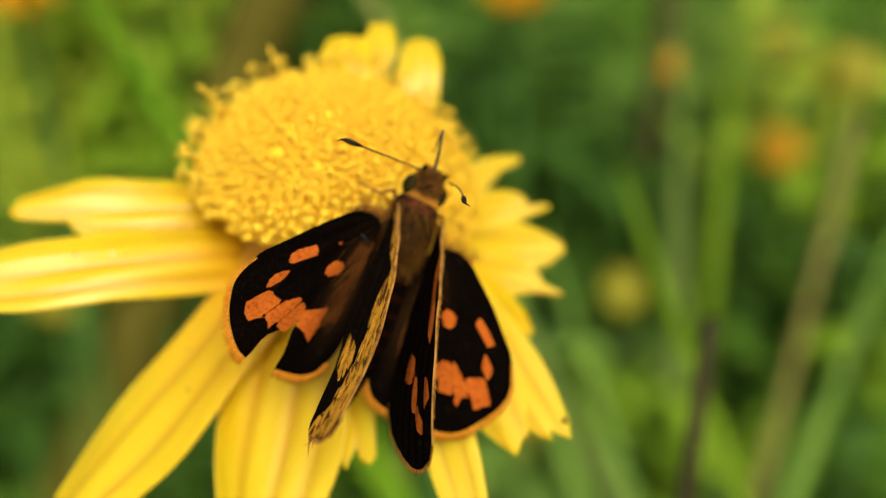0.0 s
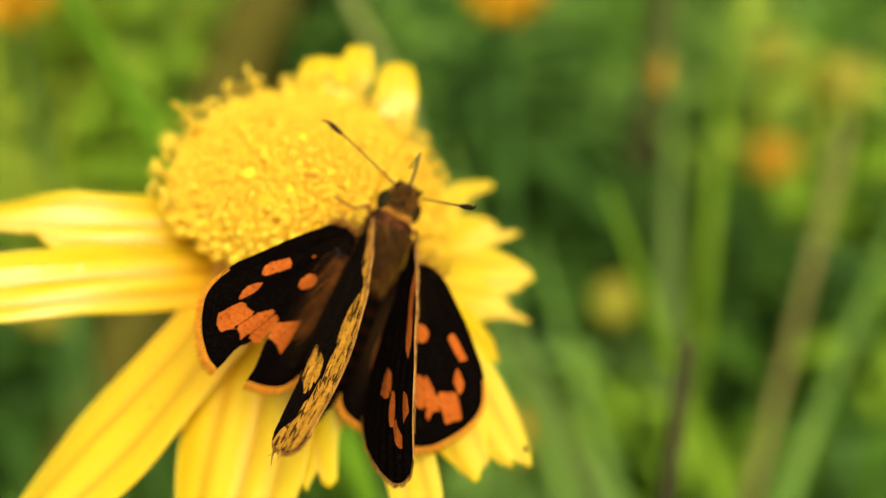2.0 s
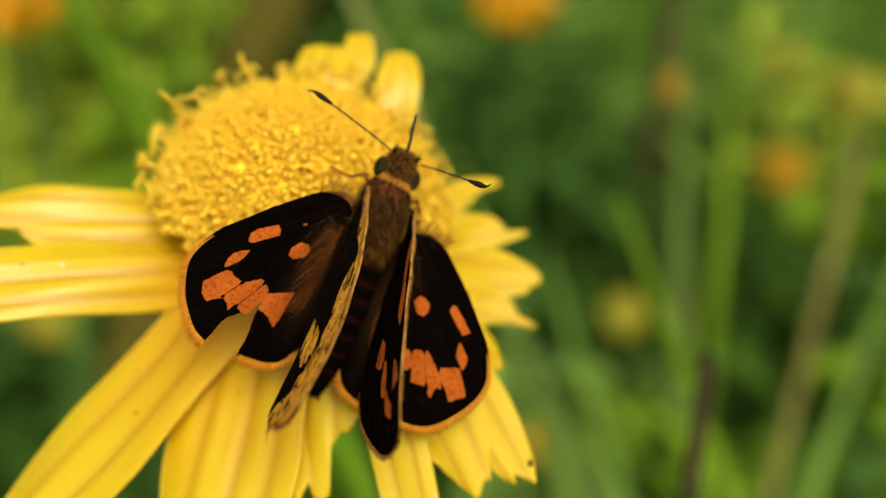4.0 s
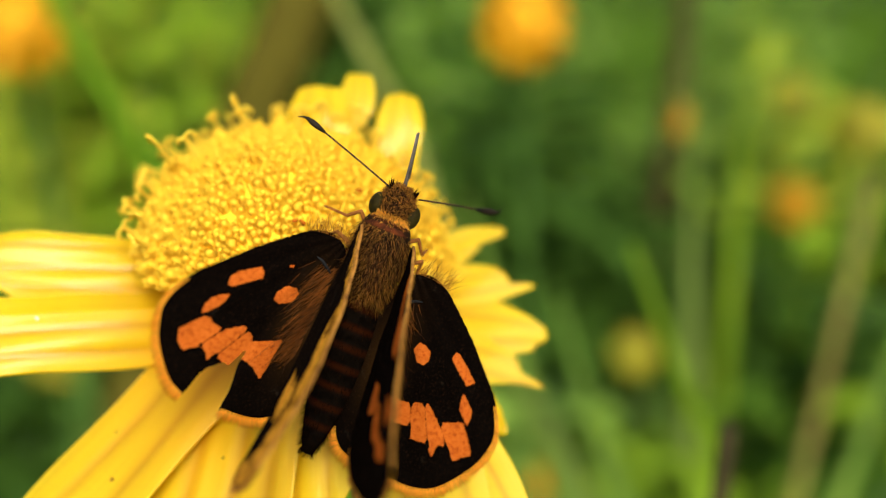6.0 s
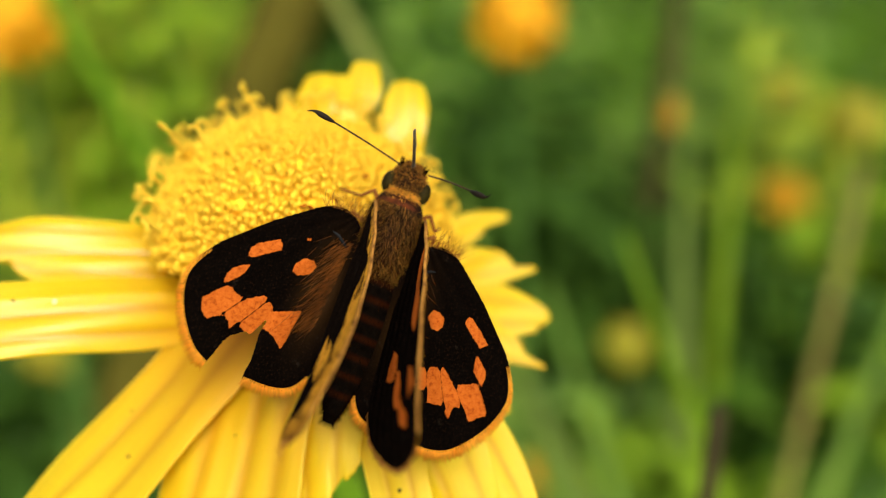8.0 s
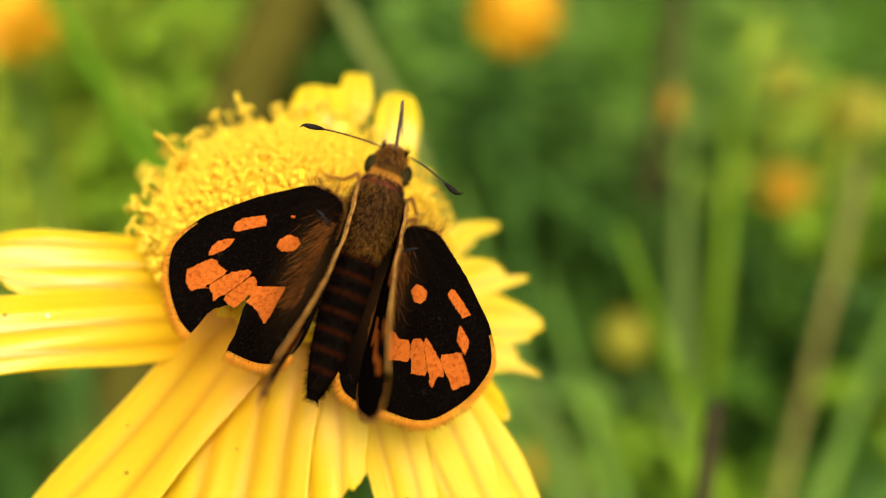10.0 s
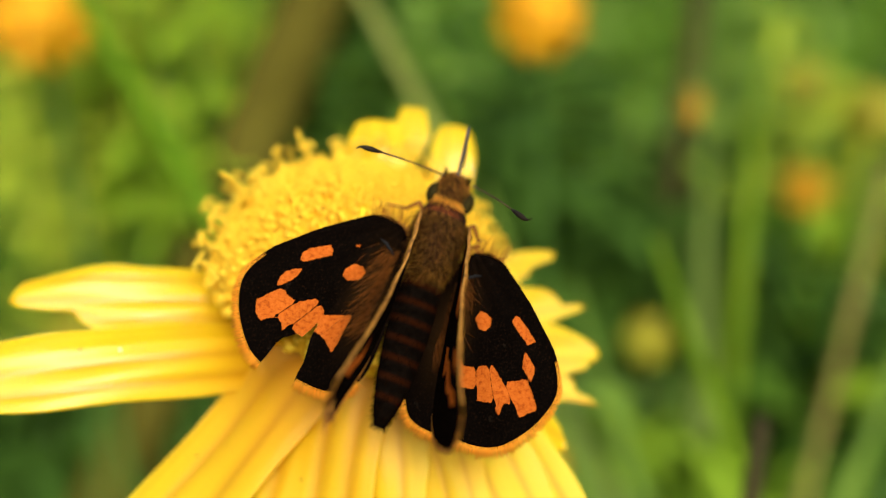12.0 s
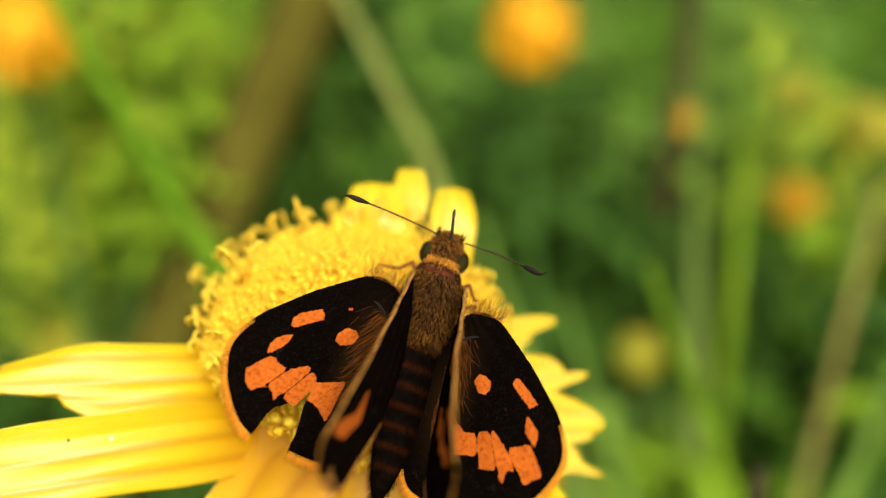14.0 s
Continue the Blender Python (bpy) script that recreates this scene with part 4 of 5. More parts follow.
    petal((1.2, 4.1, 2.3), (1.7, 9.7, 6.5), 4.2, 0.12, 16, wax=0.8, teeth=0.03, normal=(0.0, -0.75, 0.65))


def build_flower_rest():
    vs, fs = lathe([(-1.5, 0, 0, 7.0, 7.0), (-3.2, 0, 0, 6.6, 6.6), (-5.2, 0, 0, 5.0, 5.0), (-6.6, 0, 0, 2.6, 2.6), (-7.6, 0, 0, 1.5, 1.5)], 28)
    part("calyx", mesh_from("calyx", [(x, z, y) for x, y, z in vs], fs, M_STEM), flower, "green cup under the petals")
    pts = [(0, 0, -7), (0.5, -1.5, -25), (3, -14, -60), (12, -60, -140), (30, -150, -260), (45, -300, -395)]
    pts = [tuple(p) for p in spline_rows(pts, 24)]
    vs, fs = tube(pts, [1.4] * 24, 10)
    part("stem", mesh_from("stem", vs, fs, M_STEM), flower, "slender green stem")
    rng = random.Random(4)
    fl = [hair((-9.7, 0.4, 1.6), (-1 + rng.uniform(-0.5, 0.5), rng.uniform(-0.6, 0.6), rng.uniform(-0.2, 0.9)), rng.uniform(0.4, 0.9), 0.05, rng, 0.5) for _ in range(26)]
    vs, fs = join(*fl)
    part("floss", mesh_from("floss", vs, fs, M_WHITE), flower, "tuft of white floss on the disc's edge")


def build_withered_florets():
    """Small shrivelled reddish-brown florets here and there on the disc."""
    rng = random.Random(31)
    spots = [Vector(p) for p in ((1.86, -3.08, 8.69), (2.10, -3.38, 8.52), (1.98, -3.2, 8.6), (4.6, -0.6, 8.0))]
    while len(spots) < 34:
        p = Vector((rng.uniform(-0.9, 0.7), rng.uniform(-0.55, 0.6), rng.uniform(0.35, 1.0))).normalized()
        spots.append(p)
    for k, p in enumerate(spots):
        d = p.normalized()
        big = 1.0 if k < 4 else rng.uniform(0.35, 0.6)
        root = d * (disc_radius(d) + 0.52)
        way = (d + Vector((rng.uniform(-1, 1), rng.uniform(-1, 1), rng.uniform(-0.3, 1)))).normalized()
        pts = [root + way * 0.38 * big * q + Vector((0.05 * math.sin(q * 4), 0, 0.04 * math.cos(q * 5))) for q in (0.0, 0.3, 0.6, 0.85, 1.0)]
        vs, fs = tube(pts, [big * r for r in (0.04, 0.09, 0.11, 0.08, 0.02)], 6)
        part("withered_floret", mesh_from("withered_floret", vs, fs, M_WITHER), flower, "shrivelled reddish-brown floret" if k == 0 else "")


build_petals()
build_disc()
build_flower_rest()
build_florets()
build_withered_florets()


# ---------- the butterfly (local frame: y to the head, z up from the back) ----------
butterfly = thing("skipper_butterfly", "dark brown skipper butterfly with orange wing patches, feeding on the flower", "butterfly")

HIND = closed_spline([(0.1, 0.45), (0.55, 0.90), (1.2, 1.08), (1.85, 0.98), (2.5, 0.65), (3.1, 0.2), (3.9, -0.45), (4.7, -1.15), (5.5, -1.95), (6.2, -2.65), (6.75, -3.4), (7.1, -4.1), (7.25, -4.8), (7.1, -5.6), (6.75, -6.45), (6.2, -7.25), (5.5, -7.95), (4.8, -8.3), (4.0, -8.42), (2.9, -8.42), (1.8, -8.48), (1.0, -8.40), (0.3, -8.1), (-0.2, -7.4), (-0.5, -6.0), (-0.4, -3.0), (-0.2, -0.5)], 220)
TEAR = np.array([(4.95, -9.2), (4.82, -8.35), (4.62, -7.75), (4.45, -7.1), (4.25, -6.75), (3.9, -6.45), (3.65, -6.28), (3.4, -6.33), (3.2, -5.95), (2.95, -5.4), (2.78, -4.85), (2.95, -5.75), (2.98, -6.2), (2.88, -6.9), (2.82, -7.5), (2.88, -8.0), (2.85, -9.2)])
SPOTS_LEFT = [
    [(4.93, -2.95), (4.99, -2.55), (4.72, -2.22), (4.33, -1.93), (3.82, -1.63), (3.62, -1.85), (3.58, -2.10), (3.98, -2.38), (4.33, -2.63), (4.66, -2.92)],
    [(5.48, -4.52), (5.52, -4.12), (5.36, -3.76), (5.08, -3.49), (4.69, -3.30), (4.75, -3.62), (4.95, -4.02), (5.28, -4.36)],
    [(2.68, -2.78), (2.70, -2.45), (2.46, -2.10), (2.2, -1.96), (1.86, -1.96), (1.62, -2.15), (1.78, -2.55), (2.01, -2.74), (2.38, -2.92)],
    [(6.06, -5.84), (6.11, -5.50), (5.80, -5.14), (5.52, -4.80), (5.29, -4.60), (5.05, -4.58), (4.86, -4.76), (4.44, -4.84), (4.08, -4.78), (3.86, -4.62), (3.50, -4.40), (3.25, -4.46), (3.05, -4.64), (2.78, -4.86), (2.55, -4.86), (2.22, -4.72), (1.48, -4.42), (1.52, -4.94), (1.58, -5.46), (1.63, -6.02), (1.74, -6.46), (2.02, -6.26), (2.29, -6.04), (2.59, -5.92), (3.00, -5.86), (3.31, -6.24), (3.46, -6.40), (3.94, -6.18), (4.20, -6.12), (4.42, -6.42), (4.62, -6.10), (4.86, -5.92), (5.26, -6.10), (5.57, -6.36), (5.93, -6.08)],
    [(2.60, -1.08), (2.42, -1.00), (2.42, -1.12), (2.54, -1.17)],
]
SPOTS_RIGHT = [
    [(3.92, -2.08), (4.02, -1.75), (4.26, -1.80), (4.80, -2.20), (5.16, -2.50), (5.40, -2.68), (5.22, -2.84), (5.06, -2.99), (4.82, -2.80), (4.50, -2.55)],
    [(2.02, -2.40), (2.16, -2.04), (2.54, -2.03), (2.88, -2.25), (2.94, -2.64), (2.78, -2.90), (2.41, -2.88)],
    [(5.09, -3.72), (5.06, -3.31), (5.40, -3.61), (5.72, -3.88), (5.82, -4.24), (5.78, -4.62), (5.53, -4.38), (5.20, -4.10)],
    [(1.55, -4.62), (2.05, -4.62), (2.35, -4.86), (2.95, -4.76), (3.21, -4.60), (3.72, -4.42), (4.00, -4.58), (4.17, -4.76), (4.57, -5.00), (5.11, -4.78), (5.54, -4.56), (5.95, -5.00), (6.40, -5.61), (6.45, -5.80), (6.10, -6.05), (5.82, -6.34), (5.60, -6.14), (5.22, -5.90), (4.88, -5.95), (4.82, -6.30), (4.86, -6.60), (4.62, -6.40), (4.36, -6.10), (3.90, -6.20), (3.50, -6.27), (3.30, -5.77), (2.80, -5.82), (2.20, -6.00), (1.60, -6.05)],
]
VEINS_LEFT = [((4.33, -4.90), (4.96, -5.84)), ((3.22, -4.50), (4.22, -6.25)), ((2.55, -4.2), (2.79, -4.86))]
VEINS_RIGHT = [((3.58, -4.50), (4.48, -6.2)), ((4.55, -4.95), (5.48, -6.1)), ((2.98, -4.72), (3.50, -6.15))]
HINGE = {-1: Vector((-1.2, -0.3, 0.7)), 1: Vector((1.5, -0.3, 0.7))}
DIHEDRAL = {-1: radians(22), 1: radians(22)}


def hind_point(side, u, v):
    """Place on the hindwing: u outwards, v to the head."""
    a = DIHEDRAL[side]
    bow = 0.35 * math.sin(min(1.0, max(0.0, u / 7.6)) * math.pi) - 0.012 * (v + 4) ** 2
    ripple = 0.05 * math.sin(math.atan2(u, -v + 1.5) * 26)
    return HINGE[side] + Vector((side * (u * math.cos(a) - bow * math.sin(a)), v, u * math.sin(a) + (bow + ripple) * math.cos(a)))


def rounded(points):
    """A patch outline with its corners cut round."""
    a = np.array(points, float)
    for _ in range(1):
        b = np.roll(a, -1, 0)
        a = np.stack((a * 0.93 + b * 0.07, a * 0.07 + b * 0.93), 1).reshape(-1, 2)
    return a


def nearest(x, y, poly):
    """The places on a polygon's edge nearest to the points."""
    best = np.full(x.shape, 1e9)
    nx, ny = x.copy(), y.copy()
    for i in range(len(poly)):
        a, b = poly[i - 1], poly[i]
        ab = b - a
        t = np.clip(((x - a[0]) * ab[0] + (y - a[1]) * ab[1]) / (ab @ ab + 1e-12), 0, 1)
        qx, qy = a[0] + t * ab[0], a[1] + t * ab[1]
        d = np.hypot(x - qx, y - qy)
        near = d < best
        best, nx, ny = np.where(near, d, best), np.where(near, qx, nx), np.where(near, qy, ny)
    return nx, ny


def scaled_sheet(outline, cut, spots, veins, step, place, mats, outward, dust=None, thick=0.05, vein_width=0.10):
    """A two-sided wing sheet, its rim laid on the outline, with colour patches kept as values on its points."""
    lo, hi = outline.min(0), outline.max(0)
    xs, ys = np.arange(lo[0] - step, hi[0] + step, step), np.arange(lo[1] - step, hi[1] + step, step)
    gx, gy = np.meshgrid(xs, ys)
    d = distance(gx, gy, outline)
    keep = d > -step * 0.5
    if cut is not None:
        e = distance(gx, gy, cut)
        keep &= e < step * 0.5
        nx, ny = nearest(gx, gy, cut)
        rim = keep & (e > -step * 0.5)
        gx, gy = np.where(rim, nx, gx), np.where(rim, ny, gy)
    nx, ny = nearest(gx, gy, outline)
    rim = keep & (d < step * 0.5)
    gx, gy = np.where(rim, nx, gx), np.where(rim, ny, gy)
    patch = np.zeros(gx.shape)
    for s in spots:
        patch = np.maximum(patch, np.clip(0.5 + distance(gx, gy, rounded(s)) * 2.4, 0, 1))
    for (a, b) in veins:
        a, b = np.array(a), np.array(b)
        ab = b - a
        t = np.clip(((gx - a[0]) * ab[0] + (gy - a[1]) * ab[1]) / (ab @ ab), 0, 1)
        vd = np.hypot(gx - a[0] - t * ab[0], gy - a[1] - t * ab[1])
        patch -= 0.55 * np.clip(1.2 - vd / vein_width, 0, 1)
    patch = np.clip(patch, 0, 1)
    dusty = dust(gx, gy) if dust else np.zeros(gx.shape)
    index = -np.ones(gx.shape, int)
    index[keep] = np.arange(keep.sum())
    top = [place(x, y) for x, y in zip(gx[keep], gy[keep])]
    k = len(top)
    fs, mi = [], []
    rows, cols = gx.shape
    for j in range(rows - 1):
        for i in range(cols - 1):
            q = (index[j, i], index[j, i + 1], index[j + 1, i + 1], index[j + 1, i])
            if min(q) >= 0:
                fs.append(q)
                mi.append(0)
                fs.append(tuple(k + n for n in q[::-1]))
                mi.append(1)
    lift = (place(1.0, -2.0) - place(0.0, -2.0)).cross(place(0.0, -1.0) - place(0.0, -2.0)).normalized() * thick
    if lift.dot(Vector(outward)) < 0:
        lift = -lift
        fs = [q[::-1] for q in fs]
    bottom = [p - lift for p in top]
    attrs = {"patch": list(patch[keep]) * 2, "dust": list(dusty[keep]) * 2}
    me = mesh_from("wing", top + bottom, fs, mats, attrs)
    me.polygons.foreach_set("material_index", mi)
    return me


def build_hindwing(side):
    torn = side < 0
    spots = SPOTS_LEFT if torn else SPOTS_RIGHT

    def dust(x, y):
        return np.clip(0.12 * np.exp(-((x - 0.9) / 0.9) ** 2) * np.exp(-((y + 3.2) / 2.2) ** 2), 0, 1)

    me = scaled_sheet(HIND, TEAR if torn else None, spots, VEINS_LEFT if torn else VEINS_RIGHT, 0.06, lambda u, v: hind_point(side, u, v), [M_HIND, M_FORE_UNDER], (0, 0, 1), dust)
    wing = part("hindwing", me, butterfly, "dark brown hindwing with orange patches" + (", torn at its edge" if torn else ""))
    rng = random.Random(20 + side)
    hairs = []
    for row in range(3):
        for i in range(80, 188):
            for sub in range(6):
                f = i + sub / 6 + rng.uniform(-0.2, 0.2)
                a, b = HIND[int(f) % 220], HIND[(int(f) + 1) % 220]
                p = a + (b - a) * (f - int(f))
                if torn and distance(np.array([p[0]]), np.array([p[1]]), TEAR)[0] > -0.02:
                    continue
                t = (b - a) / (np.linalg.norm(b - a) + 1e-9)
                out = np.array([-t[1], t[0]])
                if out @ (p - np.array([3.5, -4.5])) < 0:
                    out = -out
                w = hind_point(side, *(p + out * 0.2)) - hind_point(side, *(p - out * 0.1))
                w = w.normalized() + Vector((rng.uniform(-1, 1), rng.uniform(-1, 1), rng.uniform(-1, 1))) * 0.22
                grow = min(1.0, 0.10 + (i - 80) / 55)
                hairs.append(hair(hind_point(side, *(p - out * (0.02 + 0.06 * row))), w, rng.uniform(0.22, 0.60) * grow, 0.016, rng, 0.3))
    vs, fs = join(*hairs)
    part("fringe", mesh_from("fringe", vs, fs, M_FRINGE), wing, "orange fringe of hairs")
    hairs = []
    for _ in range(400):
        f = rng.random()
        u, v = 0.2 + abs(rng.gauss(0.0, 0.5)) + 0.3 * f, -0.3 - 4.6 * f
        end = (u + rng.uniform(0.35, 0.95), v - rng.uniform(0.7, 1.3))
        w = hind_point(side, *end) - hind_point(side, u, v) + Vector((0, 0, rng.uniform(0.05, 0.35)))
        hairs.append(hair(hind_point(side, u, v), w, rng.uniform(0.7, 1.5), 0.014, rng, 0.22))
    vs, fs = join(*hairs)
    part("base_hair", mesh_from("base_hair", vs, fs, M_FUR_RUST), wing, "long rust-brown hairs")
    pts = [hind_point(side, u, v) + Vector((0, 0, 0.05)) for u, v in ((0.45, -0.75), (0.8, -0.52), (1.15, -0.30), (1.5, -0.22))]
    vs, fs = tube(pts, [0.03, 0.08, 0.07, 0.02], 7)
    part("bare_vein", mesh_from("bare_vein", vs, fs, M_BARE), wing, "bare blue-grey vein at the wing's root")
    hairs = []
    for _ in range(95):
        u = rng.uniform(0.2, 2.4)
        p = hind_point(side, u, 0.95 - 0.16 * (u - 1.2) ** 2)
        w = Vector((side * rng.uniform(-0.3, 0.8), 1.0, rng.uniform(-0.1, 0.9)))
        hairs.append(hair(p, w, rng.uniform(0.5, 1.4), 0.012, rng, 0.3))
    vs, fs = join(*hairs)
    part("shoulder_hair", mesh_from("shoulder_hair", vs, fs, M_FUR), wing, "fan of long golden hairs")


def costa(x):
    """Height of the forewing's leading edge along its length."""
    return 0.344 * x - 0.0152 * x * x - 0.0002 * x ** 3


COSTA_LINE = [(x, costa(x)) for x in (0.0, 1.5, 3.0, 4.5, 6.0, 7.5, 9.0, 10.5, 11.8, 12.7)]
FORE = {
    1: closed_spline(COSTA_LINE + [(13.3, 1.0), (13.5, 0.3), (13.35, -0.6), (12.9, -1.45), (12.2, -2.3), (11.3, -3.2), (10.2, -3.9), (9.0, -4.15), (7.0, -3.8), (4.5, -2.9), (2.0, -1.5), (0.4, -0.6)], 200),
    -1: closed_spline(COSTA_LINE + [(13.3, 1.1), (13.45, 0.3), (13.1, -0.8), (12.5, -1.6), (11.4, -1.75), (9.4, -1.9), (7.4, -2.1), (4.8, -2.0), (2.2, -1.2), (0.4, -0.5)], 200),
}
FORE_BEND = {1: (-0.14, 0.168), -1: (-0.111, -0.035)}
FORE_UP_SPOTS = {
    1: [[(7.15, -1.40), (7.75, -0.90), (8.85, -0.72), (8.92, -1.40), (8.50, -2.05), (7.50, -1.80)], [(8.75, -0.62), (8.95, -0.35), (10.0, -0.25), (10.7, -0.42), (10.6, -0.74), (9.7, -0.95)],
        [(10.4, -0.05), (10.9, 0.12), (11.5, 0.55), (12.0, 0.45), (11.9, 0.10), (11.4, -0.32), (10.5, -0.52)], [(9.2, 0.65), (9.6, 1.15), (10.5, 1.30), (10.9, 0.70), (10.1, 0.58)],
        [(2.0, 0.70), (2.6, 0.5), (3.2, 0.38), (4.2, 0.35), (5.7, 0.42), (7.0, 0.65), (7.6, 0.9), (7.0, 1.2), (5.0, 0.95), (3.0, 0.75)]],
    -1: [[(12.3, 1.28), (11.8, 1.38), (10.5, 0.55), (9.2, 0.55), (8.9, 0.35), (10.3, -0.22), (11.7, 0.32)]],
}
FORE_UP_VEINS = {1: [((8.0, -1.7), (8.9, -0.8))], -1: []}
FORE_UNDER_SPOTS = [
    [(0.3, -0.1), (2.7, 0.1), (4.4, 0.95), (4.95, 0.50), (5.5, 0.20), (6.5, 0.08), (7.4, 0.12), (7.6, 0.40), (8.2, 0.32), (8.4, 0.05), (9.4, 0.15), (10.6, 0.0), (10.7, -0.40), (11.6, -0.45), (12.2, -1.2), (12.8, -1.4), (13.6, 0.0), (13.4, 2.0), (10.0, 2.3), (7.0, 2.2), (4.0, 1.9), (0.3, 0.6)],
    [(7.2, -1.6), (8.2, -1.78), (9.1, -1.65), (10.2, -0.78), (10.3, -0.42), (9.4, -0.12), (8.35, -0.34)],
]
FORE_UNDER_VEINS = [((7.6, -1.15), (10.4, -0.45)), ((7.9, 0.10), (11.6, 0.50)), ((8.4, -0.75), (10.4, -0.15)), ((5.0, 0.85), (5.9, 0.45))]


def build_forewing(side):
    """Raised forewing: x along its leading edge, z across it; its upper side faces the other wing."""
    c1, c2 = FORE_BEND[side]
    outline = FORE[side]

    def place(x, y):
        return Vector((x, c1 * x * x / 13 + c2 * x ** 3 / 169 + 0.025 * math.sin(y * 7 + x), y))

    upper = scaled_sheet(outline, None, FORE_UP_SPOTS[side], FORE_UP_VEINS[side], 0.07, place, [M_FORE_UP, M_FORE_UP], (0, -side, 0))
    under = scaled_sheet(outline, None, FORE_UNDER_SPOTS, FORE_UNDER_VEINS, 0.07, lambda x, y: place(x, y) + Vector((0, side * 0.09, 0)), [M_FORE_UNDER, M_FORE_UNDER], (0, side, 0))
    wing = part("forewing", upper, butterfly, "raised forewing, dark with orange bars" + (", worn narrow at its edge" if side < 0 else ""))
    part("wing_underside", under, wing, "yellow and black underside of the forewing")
    pts = [place(x, costa(x)) + Vector((0, side * 0.045, 0)) for x in np.linspace(0, 12.8, 34)]
    vs, fs = tube(pts, [0.085 - 0.04 * i / 33 for i in range(34)], 8)
    part("leading_edge", mesh_from("leading_edge", vs, fs, M_COSTA), wing, "golden leading edge of the wing")
    rng = random.Random(40 + side)
    hairs = []
    for i in range(88, 155):
        for sub in range(4):
            p = outline[i] + (outline[i + 1] - outline[i]) * sub / 4
            w = Vector((p[0] - 8.0, 0, p[1] + 0.4)).normalized() + Vector((rng.uniform(-1, 1), rng.uniform(-1, 1), rng.uniform(-1, 1))) * 0.2
            hairs.append(hair(place(*p), w, rng.uniform(0.18, 0.34), 0.020, rng, 0.15))
    vs, fs = join(*hairs)
    part("fringe", mesh_from("fringe", vs, fs, M_FUR), wing, "thin brown fringe")
    hairs = []
    for _ in range(420):
        x = rng.uniform(0.4, 11.5)
        p = place(x, costa(x) - rng.uniform(0.0, 0.16)) + Vector((0, side * rng.uniform(0.04, 0.16), 0.03))
        hairs.append(hair(p, (1, side * rng.uniform(-0.1, 0.5), rng.uniform(-0.2, 0.4)), rng.uniform(0.16, 0.3), 0.016, rng, 0.1))
    vs, fs = join(*hairs)
    part("scale_rim", mesh_from("scale_rim", vs, fs, M_FUR_PALE), wing, "pale gold scales along the edge")
    if side < 0:
        shreds = [hair(place(12.9 + rng.uniform(-0.3, 0.3), rng.uniform(-1.2, -0.1)), (1, rng.uniform(-0.5, 0.5), rng.uniform(-0.9, 0.2)), rng.uniform(0.4, 0.9), 0.06, rng, 0.5) for _ in range(12)]
        vs, fs = join(*shreds)
        part("frayed_tip", mesh_from("frayed_tip", vs, fs, M_COSTA), wing, "frayed pale wing tip")
    return wing


THORAX = [(2.7, -0.05, 0.25, 0.55, 0.5), (2.35, -0.05, 0.25, 1.10, 0.95), (1.5, 0.0, 0.15, 1.36, 1.25), (0.4, 0.05, 0.1, 1.45, 1.35), (-0.7, 0.10, 0.1, 1.32, 1.2), (-1.5, 0.15, 0.15, 1.0, 0.9), (-1.9, 0.18, 0.15, 0.5, 0.5)]
ABDOMEN = [(-1.0, 0.15, 0.2, 0.85, 0.75), (-2.2, 0.22, 0.2, 1.12, 0.95), (-4.0, 0.36, 0.25, 1.18, 1.0), (-5.8, 0.50, 0.3, 1.06, 0.92), (-7.4, 0.60, 0.35, 0.82, 0.75), (-8.6, 0.66, 0.38, 0.52, 0.5), (-9.3, 0.70, 0.40, 0.24, 0.25)]
HEAD = [(4.25, -0.12, 0.45, 0.25, 0.25), (4.0, -0.12, 0.45, 0.62, 0.52), (3.5, -0.10, 0.45, 0.86, 0.74), (2.9, -0.08, 0.42, 0.88, 0.76), (2.45, -0.06, 0.35, 0.62, 0.55)]


def coat(rows, count, way, length, r, mat, parent, seed, spread=0.35, low=-0.2, name="fur", label="", front=9.0):
    """Hairs over the upper side of a lathed body."""
    rng = random.Random(seed)
    table = spline_rows(rows, 60)
    hairs = []
    for _ in range(count):
        y, cx, cz, w, h = table[rng.randrange(1, 59)]
        if y > front:
            continue
        a = rng.uniform(low, math.pi - low)
        p = Vector((cx + w * math.cos(a), y, cz + h * math.sin(a)))
        nrm = Vector((math.cos(a), 0, math.sin(a)))
        d = Vector(way) + nrm * 0.55 + Vector((rng.uniform(-1, 1), rng.uniform(-1, 1), rng.uniform(-1, 1))) * spread
        hairs.append(hair(p - nrm * 0.03, d, length * rng.uniform(0.6, 1.25), r, rng, 0.3))
    vs, fs = join(*hairs)
    part(name, mesh_from(name, vs, fs, mat), parent, label)


